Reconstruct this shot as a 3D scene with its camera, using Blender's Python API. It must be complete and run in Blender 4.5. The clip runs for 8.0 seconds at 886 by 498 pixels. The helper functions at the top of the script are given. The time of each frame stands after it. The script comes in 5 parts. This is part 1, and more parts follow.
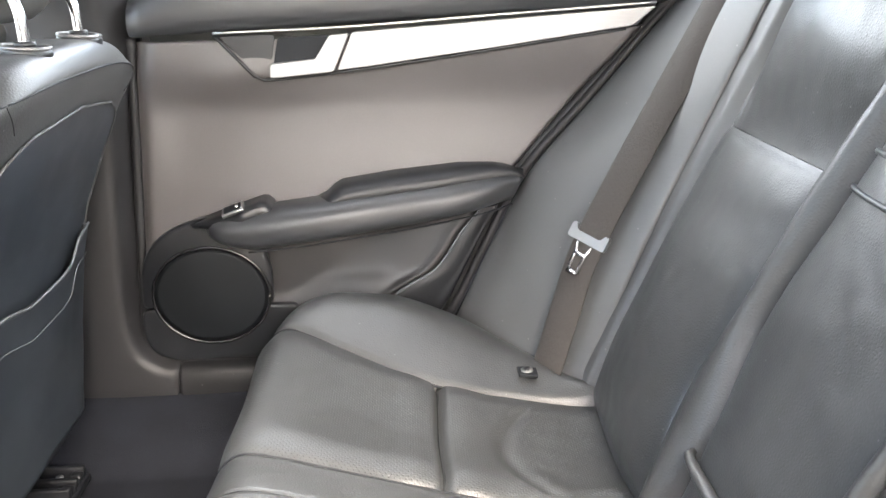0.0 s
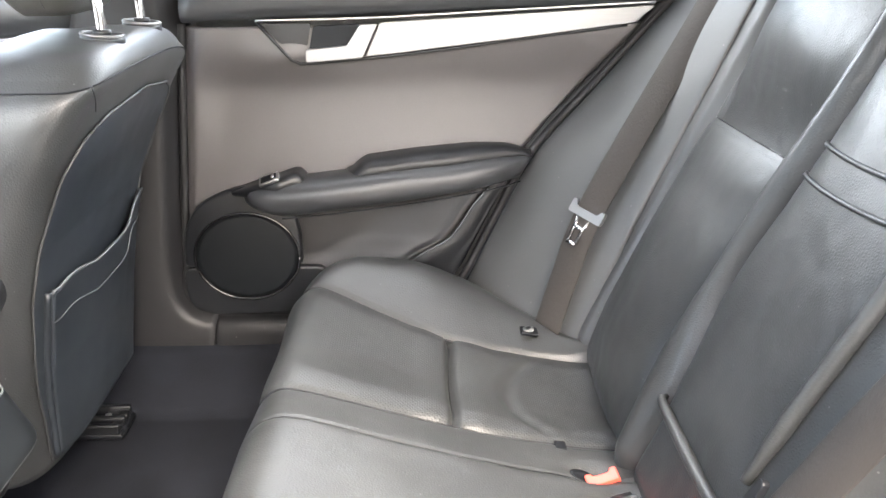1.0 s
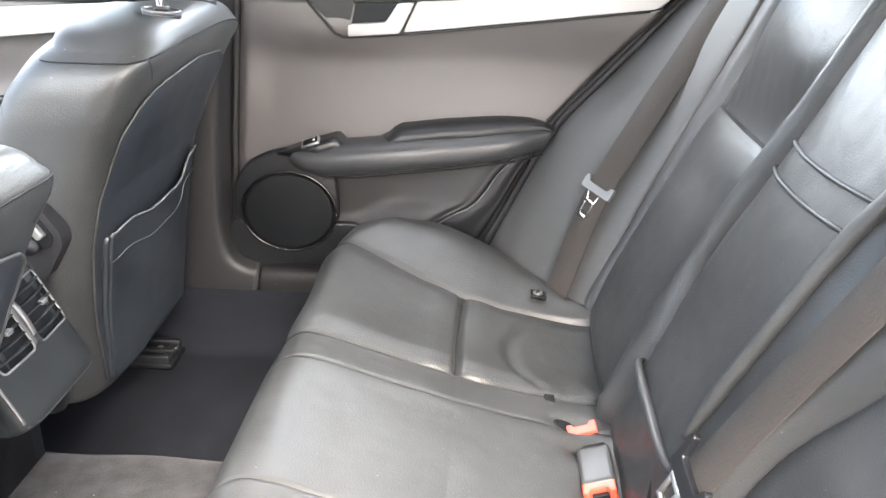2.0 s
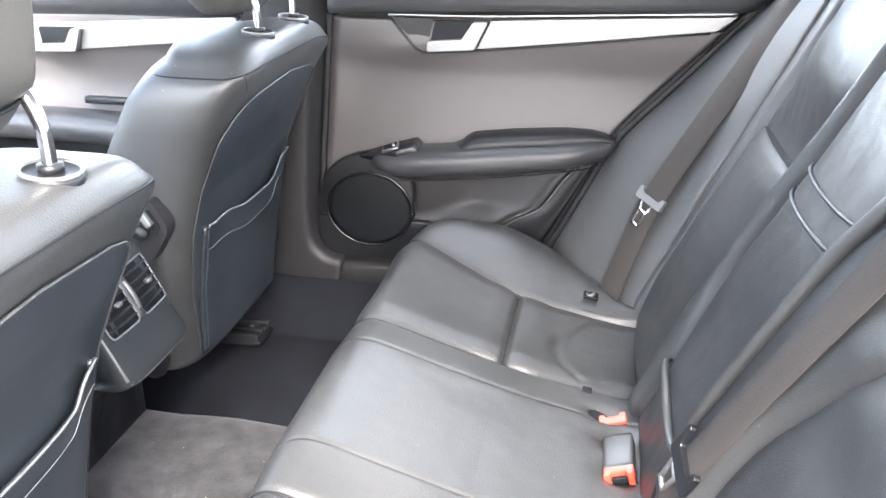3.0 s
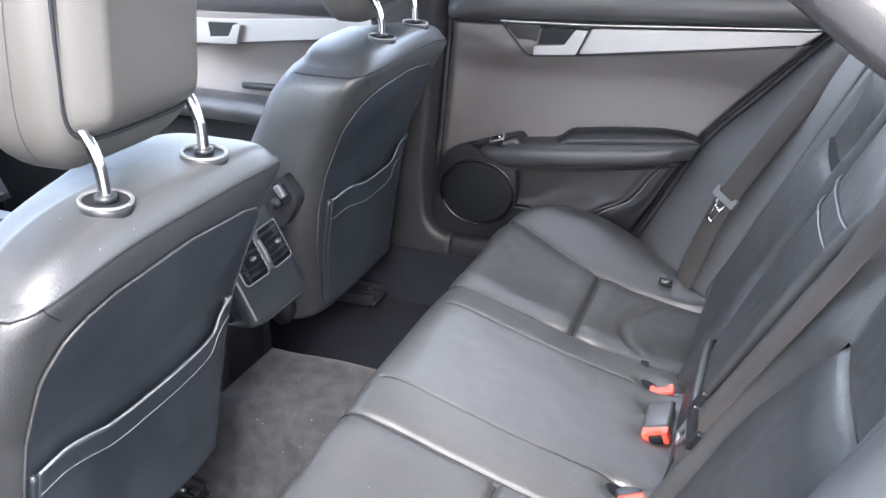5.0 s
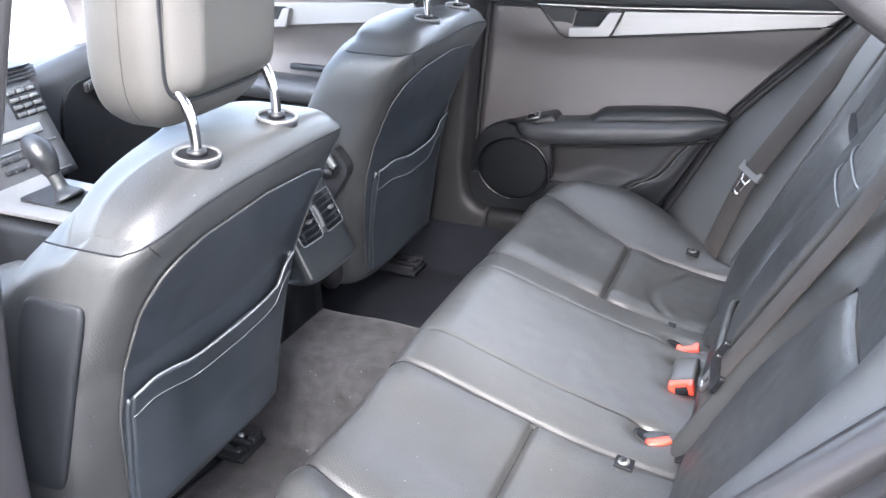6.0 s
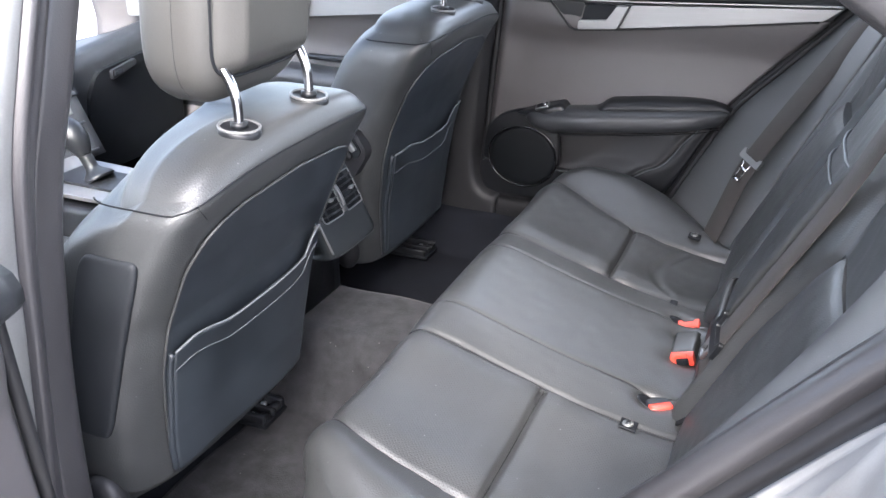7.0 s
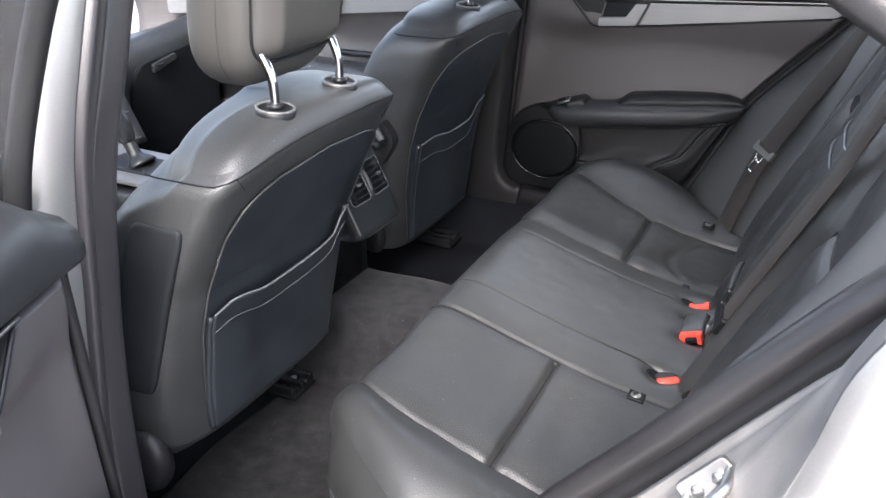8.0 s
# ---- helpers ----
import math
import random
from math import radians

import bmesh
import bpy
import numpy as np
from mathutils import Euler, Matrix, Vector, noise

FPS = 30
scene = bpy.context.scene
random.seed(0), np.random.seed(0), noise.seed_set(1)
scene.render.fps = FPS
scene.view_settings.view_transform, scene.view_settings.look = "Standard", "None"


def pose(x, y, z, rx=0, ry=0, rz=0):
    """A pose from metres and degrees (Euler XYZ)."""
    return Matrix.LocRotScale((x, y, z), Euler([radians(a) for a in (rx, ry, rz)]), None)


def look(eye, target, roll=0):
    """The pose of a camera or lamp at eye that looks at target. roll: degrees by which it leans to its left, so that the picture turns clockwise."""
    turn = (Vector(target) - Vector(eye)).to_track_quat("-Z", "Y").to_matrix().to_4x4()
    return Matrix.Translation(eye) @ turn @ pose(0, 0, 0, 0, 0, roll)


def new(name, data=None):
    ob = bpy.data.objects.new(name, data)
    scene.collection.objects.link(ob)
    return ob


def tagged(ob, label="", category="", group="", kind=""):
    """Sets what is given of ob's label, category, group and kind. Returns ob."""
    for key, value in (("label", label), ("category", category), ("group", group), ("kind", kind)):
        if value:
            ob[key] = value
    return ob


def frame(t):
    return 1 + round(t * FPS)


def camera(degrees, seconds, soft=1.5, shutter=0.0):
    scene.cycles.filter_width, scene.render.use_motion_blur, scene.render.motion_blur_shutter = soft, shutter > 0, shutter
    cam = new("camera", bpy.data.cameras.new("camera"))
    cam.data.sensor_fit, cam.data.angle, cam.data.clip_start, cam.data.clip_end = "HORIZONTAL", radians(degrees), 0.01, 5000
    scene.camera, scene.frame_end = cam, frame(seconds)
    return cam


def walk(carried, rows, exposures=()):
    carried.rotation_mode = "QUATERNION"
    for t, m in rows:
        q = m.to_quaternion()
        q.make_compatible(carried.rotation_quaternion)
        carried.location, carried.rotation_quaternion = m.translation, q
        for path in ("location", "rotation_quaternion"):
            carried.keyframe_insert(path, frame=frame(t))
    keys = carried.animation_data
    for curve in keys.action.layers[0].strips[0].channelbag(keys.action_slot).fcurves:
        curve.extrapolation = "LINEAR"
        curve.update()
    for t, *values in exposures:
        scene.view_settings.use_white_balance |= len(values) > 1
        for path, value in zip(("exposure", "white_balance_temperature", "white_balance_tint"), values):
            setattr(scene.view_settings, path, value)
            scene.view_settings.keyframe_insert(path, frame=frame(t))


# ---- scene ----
cam = camera(53.5, 8.0)
PATH = [
    (0, (-0.024, -0.578, 0.752), (0.043, 1.321, 0.129), -1.8),
    (0.5, (-0.026, -0.646, 0.769), (0.014, 1.25, 0.134), -1.5),
    (1, (-0.033, -0.718, 0.789), (0.008, 1.165, 0.115), -0.5),
    (1.5, (-0.005, -0.774, 0.81), (-0.019, 1.089, 0.083), 0.4),
    (2.8, (0.106, -0.91, 0.891), (-0.184, 0.906, 0.105), 0.8),
    (3, (0.121, -0.934, 0.899), (-0.217, 0.877, 0.122), 0.6),
    (3.5, (0.156, -0.984, 0.919), (-0.26, 0.812, 0.143), 0.9),
    (4, (0.196, -1.025, 0.939), (-0.285, 0.754, 0.164), 1.3),
    (4.5, (0.231, -1.061, 0.962), (-0.342, 0.684, 0.17), 1.0),
    (5.8, (0.281, -1.189, 0.986), (-0.418, 0.487, 0.146), -0.3),
    (6, (0.278, -1.217, 0.982), (-0.421, 0.46, 0.147), -0.0),
    (6.5, (0.28, -1.268, 0.982), (-0.421, 0.407, 0.144), 0.2),
    (7, (0.292, -1.309, 0.982), (-0.411, 0.366, 0.145), 0.5),
    (7.5, (0.311, -1.346, 0.983), (-0.402, 0.326, 0.149), 0.7),
    (8, (0.342, -1.389, 0.983), (-0.423, 0.262, 0.152), 0.3),
]
EXPOSURES = [(0.0, 4.15, 6650, 11), (1.5, 4.07, 6650, 11), (3.0, 4.2, 6200, 13), (4.5, 3.45, 5900, 14), (6.0, 3.7, 5900, 14), (7.0, 3.15, 5900, 14), (7.5, 3.03, 5950, 14), (8.0, 2.5, 6050, 14)]
walk(cam, [(t, look(eye, target, roll)) for t, eye, target, roll in PATH], EXPOSURES)

# ---- world, sun, exposure ----
world = bpy.data.worlds.new("overcast_sky")
world.use_nodes = True
wn, wl = world.node_tree.nodes, world.node_tree.links
sky = wn.new("ShaderNodeTexSky")
sky.sky_type, sky.sun_disc = "NISHITA", False
sky.sun_elevation, sky.sun_rotation = radians(41), radians(163)
sky.air_density, sky.dust_density, sky.ozone_density = 1.0, 4.0, 1.0
veil = wn.new("ShaderNodeHueSaturation")          # cloud cover greys the blue
veil.inputs["Saturation"].default_value = 0.75
wl.new(sky.outputs[0], veil.inputs["Color"])
wl.new(veil.outputs[0], wn["Background"].inputs["Color"])
wn["Background"].inputs["Strength"].default_value = 0.15
scene.world = world
sun = new("sun", bpy.data.lights.new("sun", "SUN"))
sun.data.energy, sun.data.angle, sun.data.color = 1.5, radians(20), (1.0, 0.92, 0.80)
sun.matrix_basis = look((1.0, -3.3, 3.3), (0.0, 0.0, 0.3))


def sky_lamp(name, at, towards, wide, high, watts):
    """Stands in for the sky's light in a window's opening."""
    lamp = new(name, bpy.data.lights.new(name, "AREA"))
    lamp.data.shape, lamp.data.size, lamp.data.size_y, lamp.data.energy = "RECTANGLE", wide, high, watts
    lamp.data.color = (1.0, 0.995, 0.985)
    lamp.matrix_basis = look(at, towards)


sky_lamp("windscreen_light", (-1.32, 0.0, 0.93), (-0.5, 0.0, 0.45), 1.15, 0.55, 0.06)
sky_lamp("rear_window_light", (1.05, 0.0, 1.02), (0.1, 0.0, 0.35), 1.0, 0.4, 0.7)
sky_lamp("right_window_light", (-0.05, 0.70, 0.90), (0.0, 0.0, 0.30), 0.62, 0.22, 0.35)
sky_lamp("left_window_light", (-1.0, -0.72, 0.90), (-0.6, 0.2, 0.30), 0.7, 0.26, 0.55)
sky_lamp("right_front_window_light", (-1.0, 0.72, 0.90), (-0.6, -0.2, 0.30), 0.7, 0.26, 0.25)


# ---- materials ----
def node_material(name):
    m = bpy.data.materials.new(name)
    m.use_nodes = True
    return m, m.node_tree.nodes, m.node_tree.links, m.node_tree.nodes["Principled BSDF"]


def surface(name, base, rough, metal=0.0, vary=0.2, patch=7.0, grain=0.0, cell=350.0, kind="voronoi",
            fine=0.0, fine_scale=1500.0, coat=0.0, spec=0.5, stretch=(1, 1, 1), wear=0.08, rough_vary=0.08, speck=0.0, sheen=0.0, holes=0.0):
    """A painted, leather, cloth or metal surface: tint in patches and in grain, relief in grain and in fine noise."""
    m, n, l, p = node_material(name)
    co = n.new("ShaderNodeTexCoord")
    mp = n.new("ShaderNodeMapping")
    mp.inputs["Scale"].default_value = stretch
    l.new(co.outputs["Object"], mp.inputs["Vector"])
    big = n.new("ShaderNodeTexNoise")
    big.inputs["Scale"].default_value, big.inputs["Detail"].default_value = patch, 5.0
    l.new(co.outputs["Object"], big.inputs["Vector"])
    ramp = n.new("ShaderNodeMapRange")
    ramp.inputs["From Min"].default_value, ramp.inputs["From Max"].default_value = 0.3, 0.7
    ramp.inputs["To Min"].default_value, ramp.inputs["To Max"].default_value = 1 - vary, 1 + vary
    l.new(big.outputs["Fac"], ramp.inputs["Value"])
    small = n.new("ShaderNodeTexNoise")
    small.inputs["Scale"].default_value, small.inputs["Detail"].default_value = fine_scale * 0.3, 3.0
    l.new(mp.outputs[0], small.inputs["Vector"])
    sm = n.new("ShaderNodeMapRange")
    sm.inputs["To Min"].default_value, sm.inputs["To Max"].default_value = 1 - wear, 1 + wear
    l.new(small.outputs["Fac"], sm.inputs["Value"])
    mul = n.new("ShaderNodeMath")
    mul.operation = "MULTIPLY"
    l.new(ramp.outputs[0], mul.inputs[0])
    l.new(sm.outputs[0], mul.inputs[1])
    tint = n.new("ShaderNodeVectorMath")
    tint.operation = "SCALE"
    tint.inputs[0].default_value = base
    l.new(mul.outputs[0], tint.inputs["Scale"])
    colour = tint.outputs[0]
    if speck:                                     # pale dust and scuffs
        dust = n.new("ShaderNodeTexVoronoi")
        dust.inputs["Scale"].default_value = 42.0
        l.new(co.outputs["Object"], dust.inputs["Vector"])
        cut = n.new("ShaderNodeMapRange")
        cut.inputs["From Min"].default_value, cut.inputs["From Max"].default_value = 0.035, 0.05
        cut.inputs["To Min"].default_value, cut.inputs["To Max"].default_value = speck, 0.0
        l.new(dust.outputs["Distance"], cut.inputs["Value"])
        mix = n.new("ShaderNodeMix")
        mix.data_type = "RGBA"
        l.new(cut.outputs[0], mix.inputs["Factor"])
        l.new(colour, mix.inputs["A"])
        mix.inputs["B"].default_value = (0.4, 0.4, 0.38, 1)
        colour = mix.outputs["Result"]
    pits = None
    if holes:                                     # punched dots on a staggered grid
        grid = n.new("ShaderNodeMapping")
        grid.inputs["Scale"].default_value = (1 / holes, 1 / holes, 1.0)
        grid.inputs["Rotation"].default_value = (0, 0, radians(45))
        l.new(co.outputs["Object"], grid.inputs["Vector"])
        cell_ = n.new("ShaderNodeVectorMath")
        cell_.operation = "FRACTION"
        l.new(grid.outputs[0], cell_.inputs[0])
        mid_ = n.new("ShaderNodeVectorMath")
        mid_.operation = "SUBTRACT"
        mid_.inputs[1].default_value = (0.5, 0.5, 0.5)
        l.new(cell_.outputs[0], mid_.inputs[0])
        flat_ = n.new("ShaderNodeVectorMath")
        flat_.operation = "MULTIPLY"
        flat_.inputs[1].default_value = (1, 1, 0)
        l.new(mid_.outputs[0], flat_.inputs[0])
        far_ = n.new("ShaderNodeVectorMath")
        far_.operation = "LENGTH"
        l.new(flat_.outputs[0], far_.inputs[0])
        pits = n.new("ShaderNodeMapRange")
        pits.inputs["From Min"].default_value, pits.inputs["From Max"].default_value = 0.14, 0.26
        l.new(far_.outputs["Value"], pits.inputs["Value"])
        dim = n.new("ShaderNodeMapRange")
        dim.inputs["To Min"].default_value, dim.inputs["To Max"].default_value = 0.55, 1.0
        l.new(pits.outputs[0], dim.inputs["Value"])
        punched = n.new("ShaderNodeVectorMath")
        punched.operation = "SCALE"
        l.new(colour, punched.inputs[0])
        l.new(dim.outputs[0], punched.inputs["Scale"])
        colour = punched.outputs[0]
    l.new(colour, p.inputs["Base Color"])
    p.inputs["Metallic"].default_value = metal
    p.inputs["Specular IOR Level"].default_value = spec
    p.inputs["Coat Weight"].default_value = coat
    p.inputs["Sheen Weight"].default_value = sheen
    rr = n.new("ShaderNodeMapRange")
    rr.inputs["From Min"].default_value, rr.inputs["From Max"].default_value = 0.3, 0.7
    rr.inputs["To Min"].default_value, rr.inputs["To Max"].default_value = rough - rough_vary, rough + rough_vary
    l.new(big.outputs["Fac"], rr.inputs["Value"])
    l.new(rr.outputs[0], p.inputs["Roughness"])
    last = None
    if pits:
        last = n.new("ShaderNodeBump")
        last.inputs["Strength"].default_value, last.inputs["Distance"].default_value = 0.35, 0.0006
        l.new(pits.outputs[0], last.inputs["Height"])
    if grain:
        if kind == "voronoi":
            g = n.new("ShaderNodeTexVoronoi")
            g.feature = "DISTANCE_TO_EDGE"
        else:
            g = n.new("ShaderNodeTexNoise")
            g.inputs["Detail"].default_value = 3.0
        g.inputs["Scale"].default_value = cell
        l.new(mp.outputs[0], g.inputs["Vector"])
        b = n.new("ShaderNodeBump")
        b.inputs["Strength"].default_value, b.inputs["Distance"].default_value = grain, 0.0012
        l.new(g.outputs[0], b.inputs["Height"])
        if last:
            l.new(last.outputs[0], b.inputs["Normal"])
        last = b
    if fine:
        b = n.new("ShaderNodeBump")
        b.inputs["Strength"].default_value, b.inputs["Distance"].default_value = fine, 0.0006
        l.new(small.outputs["Fac"], b.inputs["Height"])
        if last:
            l.new(last.outputs[0], b.inputs["Normal"])
        last = b
    if last:
        l.new(last.outputs[0], p.inputs["Normal"])
    return m


LEATHER = surface("black_leather", (0.0301, 0.0315, 0.0322), 0.43, vary=0.16, rough_vary=0.06, grain=0.28, cell=280, fine=0.1, spec=0.5, speck=0.2)
LEATHER_PERF = surface("perforated_black_leather", (0.0301, 0.0315, 0.0322), 0.46, vary=0.16, rough_vary=0.06, grain=0.25, cell=280, fine=0.1, spec=0.45, speck=0.3, holes=0.0042)
HARD_BACK = surface("smooth_seat_back_vinyl", (0.0175, 0.0212, 0.0258), 0.40, vary=0.25, patch=9, rough_vary=0.07, grain=0.08, cell=420, spec=0.45)
# Head restraint leather: lighter than LEATHER, part of it window light painted in.
HEAD_LEATHER = surface("worn_window_lit_leather", (0.041, 0.0405, 0.038), 0.5, vary=0.12, grain=0.2, cell=300, fine=0.1, spec=0.45)
GLOSS = surface("piano_black_rim", (0.008, 0.008, 0.009), 0.26, vary=0.1, rough_vary=0.03)
EDGE_TRIM = surface("grained_grey_edge_trim", (0.036, 0.0345, 0.0365), 0.42, vary=0.1, grain=0.15, cell=300)
ROLL_TRIM = surface("grained_black_roll", (0.021, 0.0205, 0.022), 0.36, vary=0.12, grain=0.12, cell=420)
SIDE_TRIM = surface("grey_side_upholstery", (0.060, 0.062, 0.064), 0.48, vary=0.1, grain=0.08, cell=380, speck=0.2)
DOOR_VINYL = surface("grey_door_vinyl", (0.074, 0.069, 0.070), 0.46, vary=0.1, patch=4, grain=0.08, cell=420)
BELT_VINYL = surface("soft_black_trim", (0.025, 0.0265, 0.029), 0.42, vary=0.1, grain=0.1, cell=420)
DARK_VINYL = surface("dark_pocket_vinyl", (0.0115, 0.0107, 0.0114), 0.48, vary=0.12, grain=0.08, cell=420)
PLASTIC = surface("black_plastic", (0.0080, 0.0088, 0.0106), 0.42, spec=0.38, vary=0.15, fine=0.1)
PLASTIC_SOFT = surface("soft_black_plastic", (0.0135, 0.015, 0.0175), 0.52, vary=0.15, fine=0.1, spec=0.3)
VENT_PLASTIC = surface("satin_black_plastic", (0.012, 0.014, 0.0155), 0.46, vary=0.12, fine=0.08, spec=0.22)
PILLAR_TRIM = surface("grey_pillar_plastic", (0.0120, 0.0119, 0.0132), 0.52, vary=0.1, fine=0.12, spec=0.35)
SILL = surface("dark_sill_plastic", (0.0085, 0.0086, 0.0097), 0.55, spec=0.25, vary=0.15, fine=0.12, speck=0.2)
DEEP = surface("deep_black_plastic", (0.006, 0.007, 0.009), 0.6, vary=0.2, fine=0.1, spec=0.2)
MATT_BLACK = surface("matt_black_plastic", (0.0035, 0.0042, 0.0055), 0.7, vary=0.2, fine=0.1, spec=0.12)
GRILLE = surface("speaker_cloth", (0.0042, 0.0053, 0.0066), 0.65, spec=0.16, vary=0.1, grain=0.2, cell=900)
CARPET = surface("black_carpet", (0.0088, 0.0098, 0.0130), 0.95, vary=0.3, patch=14, grain=0.7, cell=600, kind="noise", spec=0.1)
MAT_CLOTH = surface("worn_grey_carpet_mat", (0.0195, 0.0196, 0.0212), 0.95, vary=0.38, patch=40, grain=0.9, cell=420, wear=0.3, kind="noise", spec=0.1, sheen=0.04, speck=0.2)
ALU = surface("brushed_aluminium_trim", (0.26, 0.26, 0.265), 0.46, metal=0.9, vary=0.04, fine=0.15, fine_scale=900, stretch=(0.05, 1, 1), wear=0.05)
CHROME = surface("polished_chrome", (0.50, 0.50, 0.51), 0.17, metal=1.0, vary=0.03, rough_vary=0.04)
DULL_METAL = surface("dull_zinc_metal", (0.5, 0.5, 0.5), 0.36, metal=1.0, vary=0.1)
TONGUE = surface("grey_tongue_plastic", (0.15, 0.154, 0.154), 0.4, metal=0.3, vary=0.08)
WEBBING = surface("taupe_belt_webbing", (0.031, 0.0278, 0.0258), 0.7, spec=0.25, vary=0.12, patch=10, grain=0.5, cell=420, kind="noise", stretch=(1, 1, 0.35), sheen=0.03)
# Lap part of the taupe belt, blackened: shade of the seat gap painted in.
WEBBING_SHADED = surface("shaded_belt_webbing", (0.008, 0.008, 0.009), 0.75, spec=0.2, vary=0.12, patch=10, grain=0.5, cell=420, kind="noise")
RED = surface("red_release_plastic", (0.60, 0.06, 0.035), 0.38, vary=0.06)
HAZARD = surface("orange_key", (0.55, 0.16, 0.03), 0.4, vary=0.06)
PAINT = surface("silver_metallic_paint", (0.30, 0.30, 0.295), 0.40, metal=0.6, vary=0.08, patch=12, coat=0.4, speck=0.1)
RUBBER = surface("black_door_rubber", (0.013, 0.013, 0.014), 0.6, vary=0.15, patch=12, fine=0.1, spec=0.3)
# Dusty jamb paint, greyer than PAINT: part of its grey is painted shade.
JAMB = surface("dusty_shaded_jamb_paint", (0.26, 0.25, 0.235), 0.5, metal=0.3, vary=0.2, patch=18, fine=0.15)
HEADLINER = surface("grey_headliner_cloth", (0.42, 0.41, 0.40), 0.9, vary=0.05, fine=0.2)
PALE_EDGE = surface("pale_elastic_and_highlight", (0.095, 0.102, 0.11), 0.45, vary=0.1)
CONCRETE = surface("pale_concrete_yard", (0.44, 0.43, 0.41), 0.9, vary=0.12, patch=0.8, grain=0.5, cell=60, kind="noise")
COLLAR = surface("satin_grey_collar", (0.14, 0.14, 0.14), 0.32, metal=0.4, vary=0.08)
SCREEN_GREY = surface("grey_key_plastic", (0.034, 0.0355, 0.037), 0.4, vary=0.05)


def glass_material():
    m, n, l, p = node_material("window_glass")
    p.inputs["Base Color"].default_value = (0.92, 0.96, 0.95, 1)
    p.inputs["Roughness"].default_value = 0.0
    p.inputs["Transmission Weight"].default_value = 1.0
    p.inputs["IOR"].default_value = 1.05
    return m


GLASS = glass_material()


# ---- builders ----
def thing(name, at, label, category, group="", kind=""):
    ob = new(name)
    ob.empty_display_size = 0.05
    ob.location = at
    return tagged(ob, label, category, group, kind)


def mesh_part(name, verts, faces, material, parent=None, label="", smooth=True):
    me = bpy.data.meshes.new(name)
    me.from_pydata([tuple(v) for v in verts], [], faces)
    me.materials.append(material)
    me.update()
    if smooth:
        me.polygons.foreach_set("use_smooth", [True] * len(me.polygons))
    ob = new(name, me)
    if parent is not None:
        ob.parent = parent
        if parent.data is None:
            ob.matrix_parent_inverse = Matrix.Translation(-Vector(parent.location))
    if label:
        ob["label"] = label
    return ob


def part(name, bm, material, parent=None, label="", smooth=True):
    bmesh.ops.recalc_face_normals(bm, faces=bm.faces)
    me = bpy.data.meshes.new(name)
    bm.to_mesh(me)
    bm.free()
    me.materials.append(material)
    if smooth:
        me.polygons.foreach_set("use_smooth", [True] * len(me.polygons))
    ob = new(name, me)
    if parent is not None:
        ob.parent = parent
        if parent.data is None:
            ob.matrix_parent_inverse = Matrix.Translation(-Vector(parent.location))
    if label:
        ob["label"] = label
    return ob


def curve(pts, n):
    """n points on a smooth line through pts, evenly spread."""
    p = [Vector(q) for q in pts]
    p = [2 * p[0] - p[1]] + p + [2 * p[-1] - p[-2]]
    fine = []
    for i in range(1, len(p) - 2):
        a, b, c, d = p[i - 1:i + 3]
        for k in range(24):
            t = k / 24
            fine.append(0.5 * (2 * b + (c - a) * t + (2 * a - 5 * b + 4 * c - d) * t * t + (3 * b - a - 3 * c + d) * t ** 3))
    fine.append(p[-2])
    run = [0.0]
    for a, b in zip(fine, fine[1:]):
        run.append(run[-1] + (b - a).length)
    out, j = [], 0
    for k in range(n):
        s = run[-1] * k / (n - 1)
        while j < len(run) - 2 and run[j + 1] < s:
            j += 1
        w = (s - run[j]) / max(run[j + 1] - run[j], 1e-9)
        out.append(fine[j].lerp(fine[j + 1], w))
    return out


def spline(keys, x):
    """Smooth value at x through (x, value) keys."""
    if x <= keys[0][0]:
        return keys[0][1]
    if x >= keys[-1][0]:
        return keys[-1][1]
    n = len(keys)
    for k in range(n - 1):
        (a, va), (b, vb) = keys[k], keys[k + 1]
        if x <= b:
            d = (vb - va) / (b - a)
            before = (va - keys[k - 1][1]) / (a - keys[k - 1][0]) if k > 0 else d
            after = (keys[k + 2][1] - vb) / (keys[k + 2][0] - b) if k < n - 2 else d
            ma = 0.5 * (before + d) if before * d > 0 else 0.0
            mb = 0.5 * (after + d) if after * d > 0 else 0.0
            t, h = (x - a) / (b - a), b - a
            return va * (1 + 2 * t) * (1 - t) ** 2 + ma * h * t * (1 - t) ** 2 + vb * t * t * (3 - 2 * t) + mb * h * t * t * (t - 1)


def line(keys, x):
    if x <= keys[0][0]:
        return keys[0][1]
    for (a, va), (b, vb) in zip(keys, keys[1:]):
        if x <= b:
            return va + (vb - va) * (x - a) / (b - a)
    return keys[-1][1]


def step(a, b, x):
    t = min(1.0, max(0.0, (x - a) / (b - a)))
    return t * t * (3 - 2 * t)


def bell(x, w):
    return math.exp(-(x / w) ** 2)


